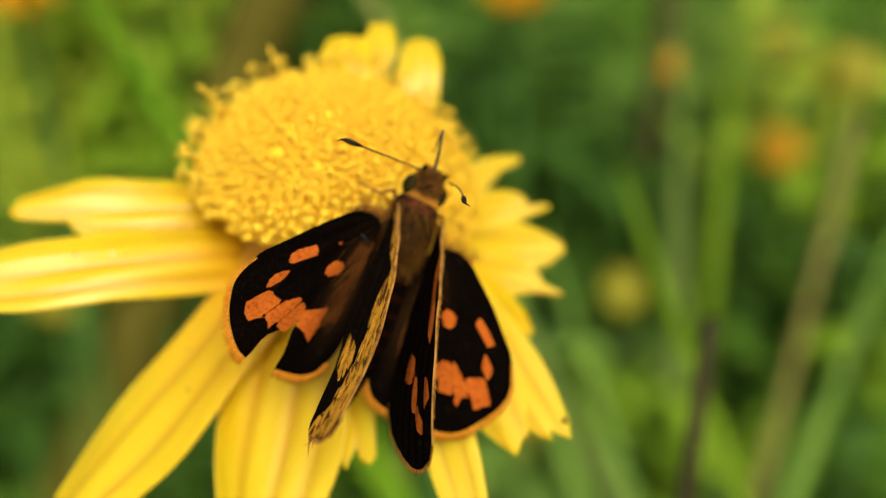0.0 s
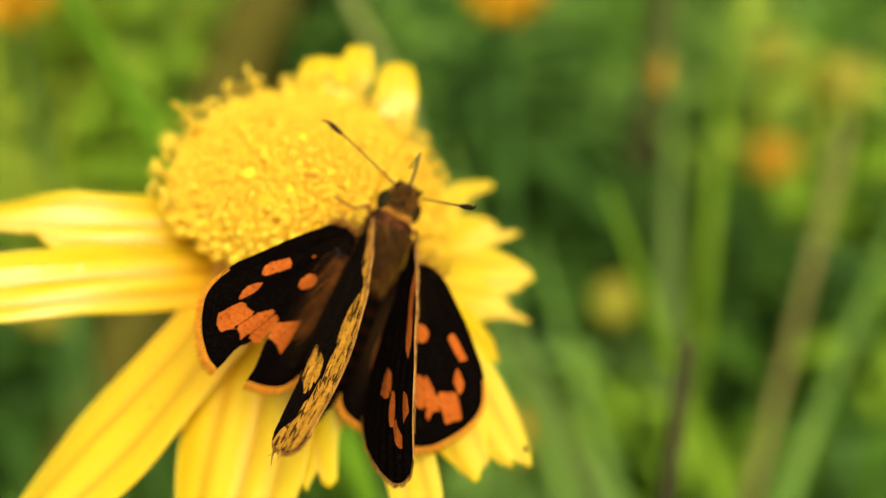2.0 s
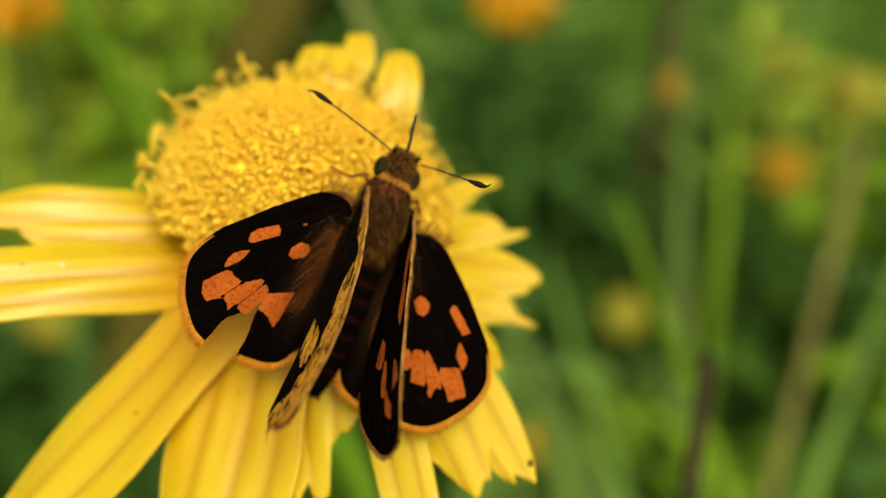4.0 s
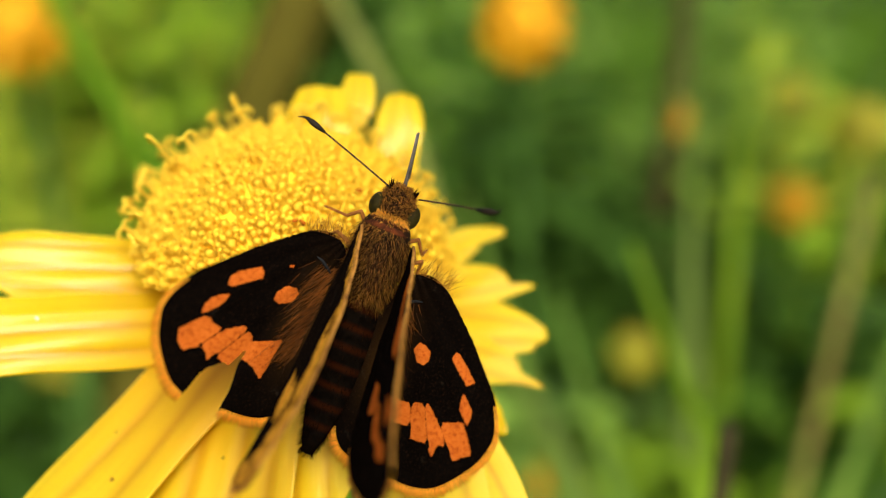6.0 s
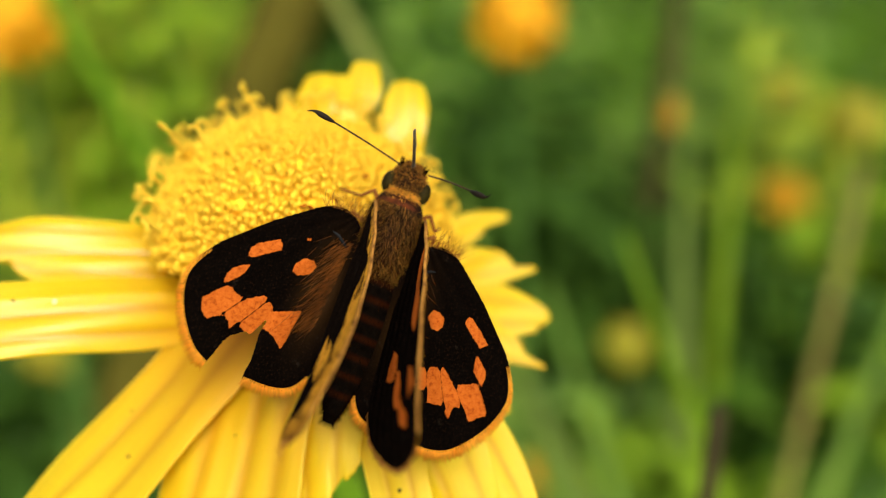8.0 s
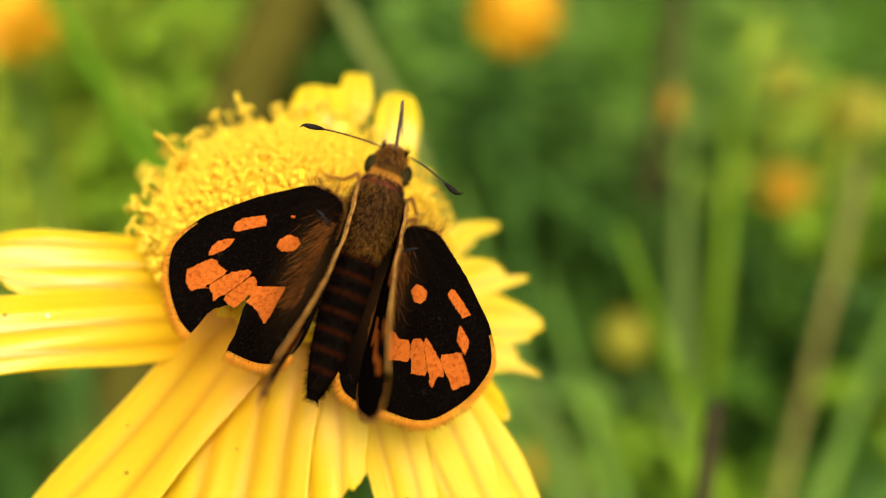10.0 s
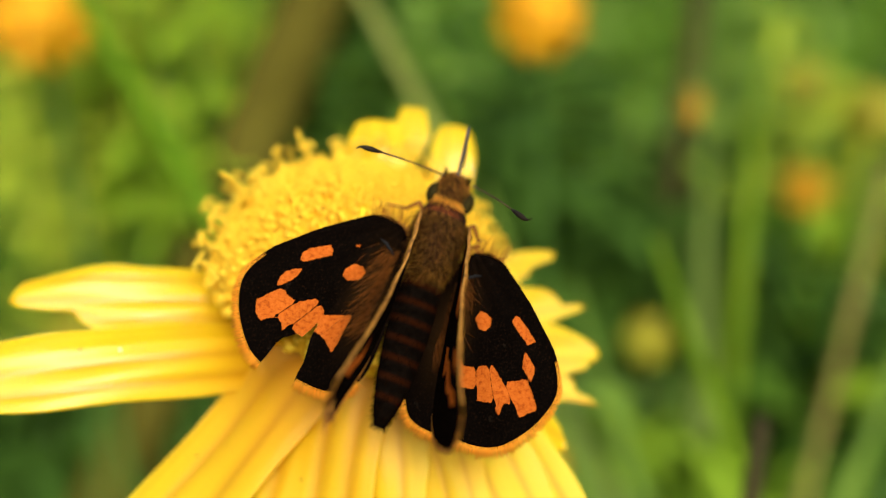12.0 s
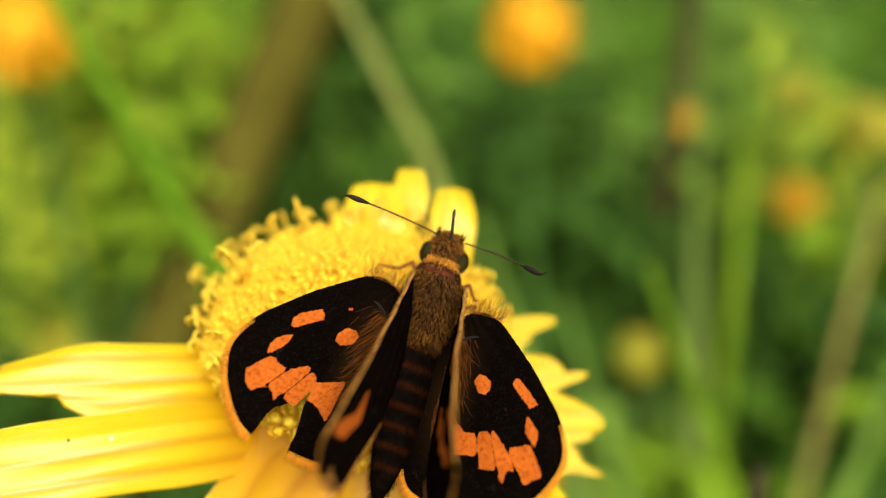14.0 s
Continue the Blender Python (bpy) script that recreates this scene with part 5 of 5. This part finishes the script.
def build_body():
    vs, fs = lathe(spline_rows(THORAX, 26))
    thorax = part("thorax", mesh_from("thorax", vs, fs, M_THORAX), butterfly, "furry golden brown thorax")
    coat(THORAX, 2400, (0, -1.0, -0.05), 0.62, 0.0065, M_FUR_PALE, thorax, 1, 0.5, front=2.0)
    coat(THORAX, 1100, (0, -1.0, -0.05), 0.55, 0.010, M_FUR_RUST, thorax, 8, 0.5, name="rust_fur", front=2.0)
    coat(THORAX, 1400, (0, -0.9, -0.1), 0.45, 0.013, M_FUR_DARK, thorax, 2, name="dark_fur", front=2.0)
    vs, fs = lathe(spline_rows(ABDOMEN, 90))
    ring = [0.5 * max(0.0, math.cos(v[1] * 2 * math.pi / 0.98)) ** 1.6 if -8.2 < v[1] < -1.5 else 0.0 for v in vs]
    vs = [Vector(v) for v in vs]
    abdomen = part("abdomen", mesh_from("abdomen", vs, fs, M_ABDOMEN, {"ring": ring}), butterfly, "black abdomen with dull rust bands")
    coat(ABDOMEN, 900, (0, -1.0, -0.1), 0.35, 0.016, M_FUR_DARK, abdomen, 3)
    vs, fs = lathe(spline_rows(HEAD, 20))
    head = part("head", mesh_from("head", vs, fs, M_THORAX), butterfly, "golden furry head")
    coat(HEAD, 1100, (0, 0.15, 0.5), 0.26, 0.018, M_FUR_PALE, head, 4, 0.5)
    coat(HEAD, 700, (0, 0.25, 0.5), 0.24, 0.018, M_FUR_RUST, head, 9, 0.5, name="rust_fur")
    vs, fs = lathe(spline_rows([(2.50, -0.06, 0.34, 0.80, 0.74), (2.42, -0.06, 0.32, 1.00, 0.93), (2.28, -0.05, 0.28, 1.10, 1.02), (2.20, -0.05, 0.28, 1.05, 0.96), (2.14, -0.05, 0.27, 1.13, 1.05), (1.95, -0.04, 0.22, 1.24, 1.15), (1.80, -0.03, 0.2, 1.20, 1.08)], 30))
    part("collar_plate", mesh_from("collar_plate", vs, fs, M_RUST), thorax, "dark rust-red ridged collar")
    coat([(2.46, -0.06, 0.30, 1.0, 0.94), (1.80, -0.03, 0.2, 1.24, 1.12)], 260, (0, -1.0, 0.1), 0.22, 0.016, M_FUR_BRIGHT, thorax, 7, name="collar_hair")
    collar = []
    rng = random.Random(6)
    for _ in range(420):
        a = rng.uniform(0.05, math.pi - 0.05)
        p = Vector((-0.05 + 0.92 * math.cos(a), 2.56 + rng.uniform(-0.10, 0.08), 0.34 + 0.82 * math.sin(a)))
        collar.append(hair(p, (0.3 * math.cos(a), rng.choice((-0.8, 0.6)), 0.9), rng.uniform(0.18, 0.34), 0.022, rng, 0.2))
    vs, fs = join(*collar)
    part("ruff", mesh_from("ruff", vs, fs, M_FUR_BRIGHT), head, "golden ruff of hair behind the eyes")
    for s in (-1, 1):
        rows = [(0.60 * math.cos(t), 0, 0, 0.60 * math.sin(t) + 0.001, 0.60 * math.sin(t) + 0.001) for t in np.linspace(0, math.pi, 16)]
        vs, fs = lathe(rows, 20)
        vs = [(x * 0.66 - 0.08 + s * 0.90, y * 0.98 + 3.0, z * 0.95 + 0.44) for x, y, z in vs]
        part("eye", mesh_from("eye", vs, fs, M_EYE), head, "large dark brown eye")
        tuft = [hair((-0.1 + s * 0.55 + rng.uniform(-0.08, 0.08), 3.85 + rng.uniform(-0.05, 0.05), 0.75), (s * 0.25 + rng.uniform(-0.1, 0.1), 0.75, 0.5), rng.uniform(0.45, 0.7), 0.04, rng, 0.1) for _ in range(10)]
        vs, fs = join(*tuft)
        part("palp", mesh_from("palp", vs, fs, M_FUR_DARK), head, "black bristle tuft")
    legs = [[(-0.9, 1.7, -0.5), (-1.55, 2.35, 0.05), (-2.1, 1.9, -0.35), (-3.3, 1.95, -1.2)], [(0.9, 1.7, -0.6), (1.6, 2.2, -0.1), (2.1, 1.6, -0.6), (2.3, 2.0, -1.6)],
            [(-1.0, 0.6, -0.7), (-2.2, 1.0, -0.6), (-3.0, 0.4, -1.8)], [(1.1, 0.6, -0.7), (2.2, 1.3, -0.2), (2.3, 0.5, -1.8)],
            [(-0.9, -0.4, -0.7), (-1.9, -1.0, -0.9), (-2.4, -2.2, -2.0)], [(1.0, -0.4, -0.7), (1.9, -1.0, -0.9), (2.6, -2.2, -2.2)]]
    for pts in legs:
        q = [tuple(np.array(pts[i]) + (np.array(pts[i + 1]) - np.array(pts[i])) * f) for i in range(len(pts) - 1) for f in (0.0, 0.12, 0.5, 0.9)] + [pts[-1]]
        vs, fs = tube(q, [0.13 - 0.07 * i / (len(q) - 1) for i in range(len(q))], 7)
        part("leg", mesh_from("leg", vs, fs, M_LEG), butterfly, "thin rust-brown leg")


def build_proboscis():
    """The feeding tube along y from its root, with a sharp knee from which it goes down into the disc."""
    upper = [Vector((0.03 * math.sin(k * 3), 3.0 * k, 0.10 * math.sin(k * 3.1))) for k in np.linspace(0, 1, 12)]
    vs, fs = tube(upper, [0.105 - 0.045 * k for k in np.linspace(0, 1, 12)], 8)
    ob = part("proboscis", mesh_from("proboscis", vs, fs, M_PROB), butterfly, "dark grey-brown feeding tube, bent at a knee")
    knee = [Vector(p) for p in ((0.0, 2.96, 0.0), (0.02, 3.06, 0.02), (0.05, 3.04, -0.08))]
    lower = knee + [Vector((0.05 + 0.15 * k, 3.02 - 2.3 * k, -0.08 - 1.05 * k)) for k in np.linspace(0.1, 1, 8)]
    vs, fs = tube(lower, [0.05] * 3 + [0.048] * 8, 8)
    part("tip", mesh_from("tip", vs, fs, M_PROB), ob)
    return ob


def build_antenna():
    """Antenna along x from its root, with pale rings and a dark club."""
    pts = [Vector((x, 0.0, 0.25 * math.sin(x / 5.2 * math.pi))) for x in np.linspace(0, 4.1, 26)]
    vs, fs = tube(pts, [0.038 + 0.008 * (i % 2) for i in range(26)], 6)
    ob = part("antenna", mesh_from("antenna", vs, fs, M_ANT), butterfly, "thin dark clubbed antenna")
    club = [Vector((x, 0.0, 0.25 * math.sin(x / 5.2 * math.pi))) for x in (4.0, 4.2, 4.5, 4.8, 5.0)] + [Vector((5.2, 0.06, 0.05)), Vector((5.4, 0.22, 0.12))]
    vs, fs = tube(club, [0.06, 0.10, 0.145, 0.14, 0.09, 0.045, 0.02], 8)
    part("club", mesh_from("club", vs, fs, M_ANT), ob, "thick dark antenna club with hooked tip")
    rings = [tube([(x, 0, 0.25 * math.sin(x / 5.2 * math.pi)), (x + 0.07, 0, 0.25 * math.sin((x + 0.07) / 5.2 * math.pi))], [0.050, 0.050], 6) for x in np.arange(0.2, 3.9, 0.24)]
    vs, fs = join(*rings)
    part("ring_band", mesh_from("ring_band", vs, fs, M_ANT_RING), ob, "pale rings round the antenna")
    return ob


build_hindwing(-1)
build_hindwing(1)
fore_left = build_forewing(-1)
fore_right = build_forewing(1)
build_body()
antenna_left = build_antenna()
antenna_right = build_antenna()
proboscis = build_proboscis()


# ---------- motion ----------
FLOWER_ROWS = [
    (0, pose(-0.006641, 0.051632, 0.477739, 30.297, -7.462, -1.549)),
    (0.5, pose(-0.006245, 0.051706, 0.477516, 30.345, -6.331, -2.612)),
    (1, pose(-0.006381, 0.051708, 0.477868, 31.282, -4.704, -0.366)),
    (1.5, pose(-0.006279, 0.051699, 0.477774, 31.227, -4.525, -0.470)),
    (2, pose(-0.006538, 0.051707, 0.478159, 30.179, -5.256, -1.389)),
    (2.5, pose(-0.006615, 0.051765, 0.478110, 30.682, -5.241, -2.051)),
    (5, pose(-0.007299, 0.052149, 0.479567, 31.534, -4.345, -1.830)),
    (5.5, pose(-0.007245, 0.052162, 0.479515, 31.370, -3.857, -2.585)),
    (6, pose(-0.007551, 0.052502, 0.480804, 31.626, -3.850, -1.528)),
    (6.5, pose(-0.007602, 0.052156, 0.479433, 31.985, -4.308, -2.457)),
    (7, pose(-0.007699, 0.052379, 0.480077, 32.003, -4.849, -3.623)),
    (7.5, pose(-0.007381, 0.052442, 0.480352, 31.648, -4.883, -3.003)),
    (8, pose(-0.007080, 0.052521, 0.480489, 32.439, -4.265, -2.452)),
    (10.5, pose(-0.007122, 0.052006, 0.479898, 30.179, -3.469, 1.952)),
    (11, pose(-0.007273, 0.052088, 0.480216, 29.856, -3.578, 1.941)),
    (11.5, pose(-0.007571, 0.051927, 0.479825, 29.356, -4.056, 1.434)),
    (12, pose(-0.007807, 0.051989, 0.479753, 30.197, -4.462, -0.098)),
    (12.5, pose(-0.007579, 0.051875, 0.479504, 30.473, -4.021, 0.873)),
    (13, pose(-0.007299, 0.052086, 0.480022, 29.675, -4.801, 0.533)),
    (13.5, pose(-0.007264, 0.052084, 0.479993, 30.991, -3.817, 1.187)),
    (14, pose(-0.007227, 0.051882, 0.479920, 30.188, -3.598, 3.036)),
]
BUTTERFLY_ROWS = [
    (0, pose(-0.002102, 0.040427, 0.480021, 74.300, 29.360, 10.210)),
    (0.5, pose(-0.001608, 0.040990, 0.479765, 73.808, 30.069, 8.572)),
    (1, pose(-0.001376, 0.041097, 0.480066, 73.505, 30.835, 9.370)),
    (1.5, pose(-0.001268, 0.040961, 0.480051, 72.717, 30.597, 9.123)),
    (2, pose(-0.001537, 0.041045, 0.480697, 72.745, 29.988, 8.944)),
    (2.5, pose(-0.001610, 0.041260, 0.480588, 72.760, 29.895, 8.558)),
    (5, pose(-0.002331, 0.043261, 0.483631, 68.092, 24.981, -0.822)),
    (5.5, pose(-0.002207, 0.043206, 0.483658, 67.207, 24.404, -2.321)),
    (6, pose(-0.002423, 0.042963, 0.485037, 67.694, 24.324, -2.127)),
    (6.5, pose(-0.002594, 0.042787, 0.483353, 64.569, 23.373, -4.061)),
    (7, pose(-0.002621, 0.043248, 0.484469, 62.479, 23.139, -5.664)),
    (7.5, pose(-0.002049, 0.043436, 0.484849, 62.865, 20.976, -6.731)),
    (8, pose(-0.001751, 0.043454, 0.484849, 61.955, 20.994, -6.387)),
    (10.5, pose(-0.002513, 0.044775, 0.486077, 54.422, 19.150, -7.983)),
    (11, pose(-0.002672, 0.044735, 0.486460, 54.011, 18.868, -8.245)),
    (11.5, pose(-0.003070, 0.044423, 0.485997, 52.954, 18.605, -8.516)),
    (12, pose(-0.003228, 0.044126, 0.486183, 53.944, 18.033, -9.628)),
    (12.5, pose(-0.002881, 0.044070, 0.485828, 54.754, 18.066, -9.509)),
    (13, pose(-0.002719, 0.044374, 0.486357, 53.989, 17.324, -9.458)),
    (13.5, pose(-0.003026, 0.044851, 0.486868, 51.799, 16.628, -9.758)),
    (14, pose(-0.003135, 0.044999, 0.487181, 50.863, 16.368, -9.609)),
]
WING_ROWS_LEFT = [
    (0, pose(-0.001200, 0.001700, 0.000900, -9.300, -32.100, -85.100)),
    (0.5, pose(-0.001200, 0.001700, 0.000900, -11.291, -33.280, -85.932)),
    (1, pose(-0.001200, 0.001700, 0.000900, -14.244, -26.150, -82.832)),
    (1.5, pose(-0.001200, 0.001700, 0.000900, -16.522, -25.140, -82.488)),
    (2, pose(-0.001200, 0.001700, 0.000900, -18.114, -28.718, -84.973)),
    (2.5, pose(-0.001200, 0.001700, 0.000900, -20.400, -30.200, -84.600)),
    (5, pose(-0.001200, 0.001700, 0.000900, -16.100, -27.900, -79.900)),
    (5.5, pose(-0.001200, 0.001700, 0.000900, -17.328, -26.390, -79.663)),
    (6, pose(-0.001200, 0.001700, 0.000900, -17.654, -26.148, -83.023)),
    (6.5, pose(-0.001200, 0.001700, 0.000900, -19.859, -24.207, -78.863)),
    (7, pose(-0.001200, 0.001700, 0.000900, -21.121, -27.650, -78.495)),
    (7.5, pose(-0.001200, 0.001700, 0.000900, -22.741, -29.690, -76.696)),
    (8, pose(-0.001200, 0.001700, 0.000900, -23.900, -28.900, -76.700)),
    (10.5, pose(-0.001200, 0.001700, 0.000900, -11.433, -31.205, -78.485)),
    (11, pose(-0.001200, 0.001700, 0.000900, -11.100, -31.400, -78.600)),
    (11.5, pose(-0.001200, 0.001700, 0.000900, -8.863, -31.671, -79.065)),
    (12, pose(-0.001200, 0.001700, 0.000900, -6.535, -32.859, -79.901)),
    (12.5, pose(-0.001200, 0.001700, 0.000900, -4.576, -34.062, -79.252)),
    (13, pose(-0.001200, 0.001700, 0.000900, 0.848, -33.979, -79.799)),
    (13.5, pose(-0.001200, 0.001700, 0.000900, 6.014, -35.300, -79.312)),
    (14, pose(-0.001200, 0.001700, 0.000900, 11.500, -37.700, -80.100)),
]
WING_ROWS_RIGHT = [
    (0, pose(0.001400, 0.001700, 0.000900, 3.100, -35.100, -84.900)),
    (0.5, pose(0.001400, 0.001700, 0.000900, 1.928, -39.613, -86.120)),
    (1, pose(0.001400, 0.001700, 0.000900, -0.115, -34.640, -83.420)),
    (1.5, pose(0.001400, 0.001700, 0.000900, -1.690, -34.357, -82.814)),
    (2, pose(0.001400, 0.001700, 0.000900, -3.442, -35.291, -81.485)),
    (2.5, pose(0.001400, 0.001700, 0.000900, -5.100, -34.100, -80.500)),
    (5, pose(0.001400, 0.001700, 0.000900, -2.300, -36.800, -82.000)),
    (5.5, pose(0.001400, 0.001700, 0.000900, -4.749, -35.346, -81.636)),
    (6, pose(0.001400, 0.001700, 0.000900, -7.400, -42.943, -81.023)),
    (6.5, pose(0.001400, 0.001700, 0.000900, -10.088, -33.456, -79.164)),
    (7, pose(0.001400, 0.001700, 0.000900, -12.550, -37.131, -79.031)),
    (7.5, pose(0.001400, 0.001700, 0.000900, -15.523, -37.850, -76.668)),
    (8, pose(0.001400, 0.001700, 0.000900, -16.000, -35.300, -76.900)),
    (10.5, pose(0.001400, 0.001700, 0.000900, -5.571, -36.186, -79.054)),
    (11, pose(0.001400, 0.001700, 0.000900, -4.900, -35.400, -78.900)),
    (11.5, pose(0.001400, 0.001700, 0.000900, -4.676, -35.457, -79.049)),
    (12, pose(0.001400, 0.001700, 0.000900, -4.786, -35.891, -77.872)),
    (12.5, pose(0.001400, 0.001700, 0.000900, -4.693, -36.464, -77.522)),
    (13, pose(0.001400, 0.001700, 0.000900, -4.135, -36.245, -78.997)),
    (13.5, pose(0.001400, 0.001700, 0.000900, -3.476, -38.272, -81.018)),
    (14, pose(0.001400, 0.001700, 0.000900, -3.400, -38.700, -80.600)),
]
ANTENNA_ROWS_LEFT = [
    (0, pose(-0.000750, 0.003900, 0.001000, 0.000, -13.778, -174.678)),
    (0.5, pose(-0.000750, 0.003900, 0.001000, 0.000, -17.450, -166.704)),
    (1, pose(-0.000750, 0.003900, 0.001000, 0.000, 5.829, 167.702)),
    (1.5, pose(-0.000750, 0.003900, 0.001000, 0.000, 4.165, 165.116)),
    (2, pose(-0.000750, 0.003900, 0.001000, 0.000, 6.135, 163.094)),
    (2.5, pose(-0.000750, 0.003900, 0.001000, 0.000, 5.214, 160.329)),
    (5, pose(-0.000750, 0.003900, 0.001000, 0.000, -6.299, 172.765)),
    (5.5, pose(-0.000750, 0.003900, 0.001000, 0.000, -8.033, 164.106)),
    (6, pose(-0.000750, 0.003900, 0.001000, 0.000, -7.378, 164.743)),
    (6.5, pose(-0.000750, 0.003900, 0.001000, 0.000, -8.858, 168.720)),
    (7, pose(-0.000750, 0.003900, 0.001000, 0.000, -29.366, -176.191)),
    (7.5, pose(-0.000750, 0.003900, 0.001000, 0.000, -23.261, 179.534)),
    (8, pose(-0.000750, 0.003900, 0.001000, 0.000, -20.363, 173.851)),
    (10.5, pose(-0.000750, 0.003900, 0.001000, 0.000, -44.139, -147.155)),
    (11, pose(-0.000750, 0.003900, 0.001000, 0.000, -43.448, -141.817)),
    (11.5, pose(-0.000750, 0.003900, 0.001000, 0.000, -38.796, -154.165)),
    (12, pose(-0.000750, 0.003900, 0.001000, 0.000, -33.536, -166.888)),
    (12.5, pose(-0.000750, 0.003900, 0.001000, 0.000, -13.041, 178.733)),
    (13, pose(-0.000750, 0.003900, 0.001000, 0.000, -24.655, 179.716)),
    (13.5, pose(-0.000750, 0.003900, 0.001000, 0.000, -30.998, -171.683)),
    (14, pose(-0.000750, 0.003900, 0.001000, 0.000, -23.955, -176.807)),
]
ANTENNA_ROWS_RIGHT = [
    (0, pose(0.000750, 0.003900, 0.001000, 0.000, -78.166, -117.430)),
    (0.5, pose(0.000750, 0.003900, 0.001000, 0.000, -79.346, -90.788)),
    (1, pose(0.000750, 0.003900, 0.001000, 0.000, -79.788, 35.446)),
    (1.5, pose(0.000750, 0.003900, 0.001000, 0.000, -78.787, 27.102)),
    (2, pose(0.000750, 0.003900, 0.001000, 0.000, -75.590, 16.235)),
    (2.5, pose(0.000750, 0.003900, 0.001000, 0.000, -72.399, 9.573)),
    (5, pose(0.000750, 0.003900, 0.001000, -0.000, -52.187, -3.463)),
    (5.5, pose(0.000750, 0.003900, 0.001000, -0.000, -51.754, -0.648)),
    (6, pose(0.000750, 0.003900, 0.001000, 0.000, -50.865, 8.118)),
    (6.5, pose(0.000750, 0.003900, 0.001000, 0.000, -47.648, 5.396)),
    (7, pose(0.000750, 0.003900, 0.001000, -0.000, -52.221, -3.370)),
    (7.5, pose(0.000750, 0.003900, 0.001000, -0.000, -53.793, -11.586)),
    (8, pose(0.000750, 0.003900, 0.001000, -0.000, -54.212, -15.595)),
    (10.5, pose(0.000750, 0.003900, 0.001000, -0.000, -41.634, -37.918)),
    (11, pose(0.000750, 0.003900, 0.001000, -0.000, -39.818, -40.119)),
    (11.5, pose(0.000750, 0.003900, 0.001000, -0.000, -40.536, -35.537)),
    (12, pose(0.000750, 0.003900, 0.001000, -0.000, -43.622, -29.696)),
    (12.5, pose(0.000750, 0.003900, 0.001000, -0.000, -44.206, -23.140)),
    (13, pose(0.000750, 0.003900, 0.001000, -0.000, -45.169, -21.503)),
    (13.5, pose(0.000750, 0.003900, 0.001000, -0.000, -38.612, -19.007)),
    (14, pose(0.000750, 0.003900, 0.001000, -0.000, -36.868, -17.770)),
]


PROBOSCIS_ROWS = [
    (0, pose(-0.000050, 0.003850, 0.000550, 36.0, 0, 26.0)),
    (0.5, pose(-0.000050, 0.003850, 0.000550, 38.0, 0, 26.0)),
    (1, pose(-0.000050, 0.003850, 0.000550, 8.0, 0, 14.0)),
    (1.5, pose(-0.000050, 0.003850, 0.000550, 44.0, 0, 24.0)),
    (2, pose(-0.000050, 0.003850, 0.000550, 46.0, 0, 24.0)),
    (2.5, pose(-0.000050, 0.003850, 0.000550, 46.0, 0, 24.0)),
    (5, pose(-0.000050, 0.003850, 0.000550, 48.0, 0, 18.0)),
    (5.5, pose(-0.000050, 0.003850, 0.000550, 52.0, 0, 18.0)),
    (6, pose(-0.000050, 0.003850, 0.000550, 12.0, 0, 10.0)),
    (6.5, pose(-0.000050, 0.003850, 0.000550, 64.0, 0, 24.0)),
    (7, pose(-0.000050, 0.003850, 0.000550, 44.0, 0, 14.0)),
    (7.5, pose(-0.000050, 0.003850, 0.000550, 18.0, 0, 10.0)),
    (8, pose(-0.000050, 0.003850, 0.000550, 60.0, 0, 24.0)),
    (10.5, pose(-0.000050, 0.003850, 0.000550, 42.0, 0, 12.0)),
    (11, pose(-0.000050, 0.003850, 0.000550, 62.0, 0, 18.0)),
    (11.5, pose(-0.000050, 0.003850, 0.000550, 48.0, 0, 12.0)),
    (12, pose(-0.000050, 0.003850, 0.000550, 30.0, 0, 8.0)),
    (12.5, pose(-0.000050, 0.003850, 0.000550, 42.0, 0, 10.0)),
    (13, pose(-0.000050, 0.003850, 0.000550, 58.0, 0, 14.0)),
    (13.5, pose(-0.000050, 0.003850, 0.000550, 70.0, 0, 16.0)),
    (14, pose(-0.000050, 0.003850, 0.000550, 78.0, 0, 18.0)),
]


def motions():
    walk(flower, FLOWER_ROWS)
    walk(butterfly, BUTTERFLY_ROWS)
    walk(fore_left, WING_ROWS_LEFT)
    walk(fore_right, WING_ROWS_RIGHT)
    walk(antenna_left, ANTENNA_ROWS_LEFT)
    walk(antenna_right, ANTENNA_ROWS_RIGHT)
    walk(proboscis, PROBOSCIS_ROWS)


motions()
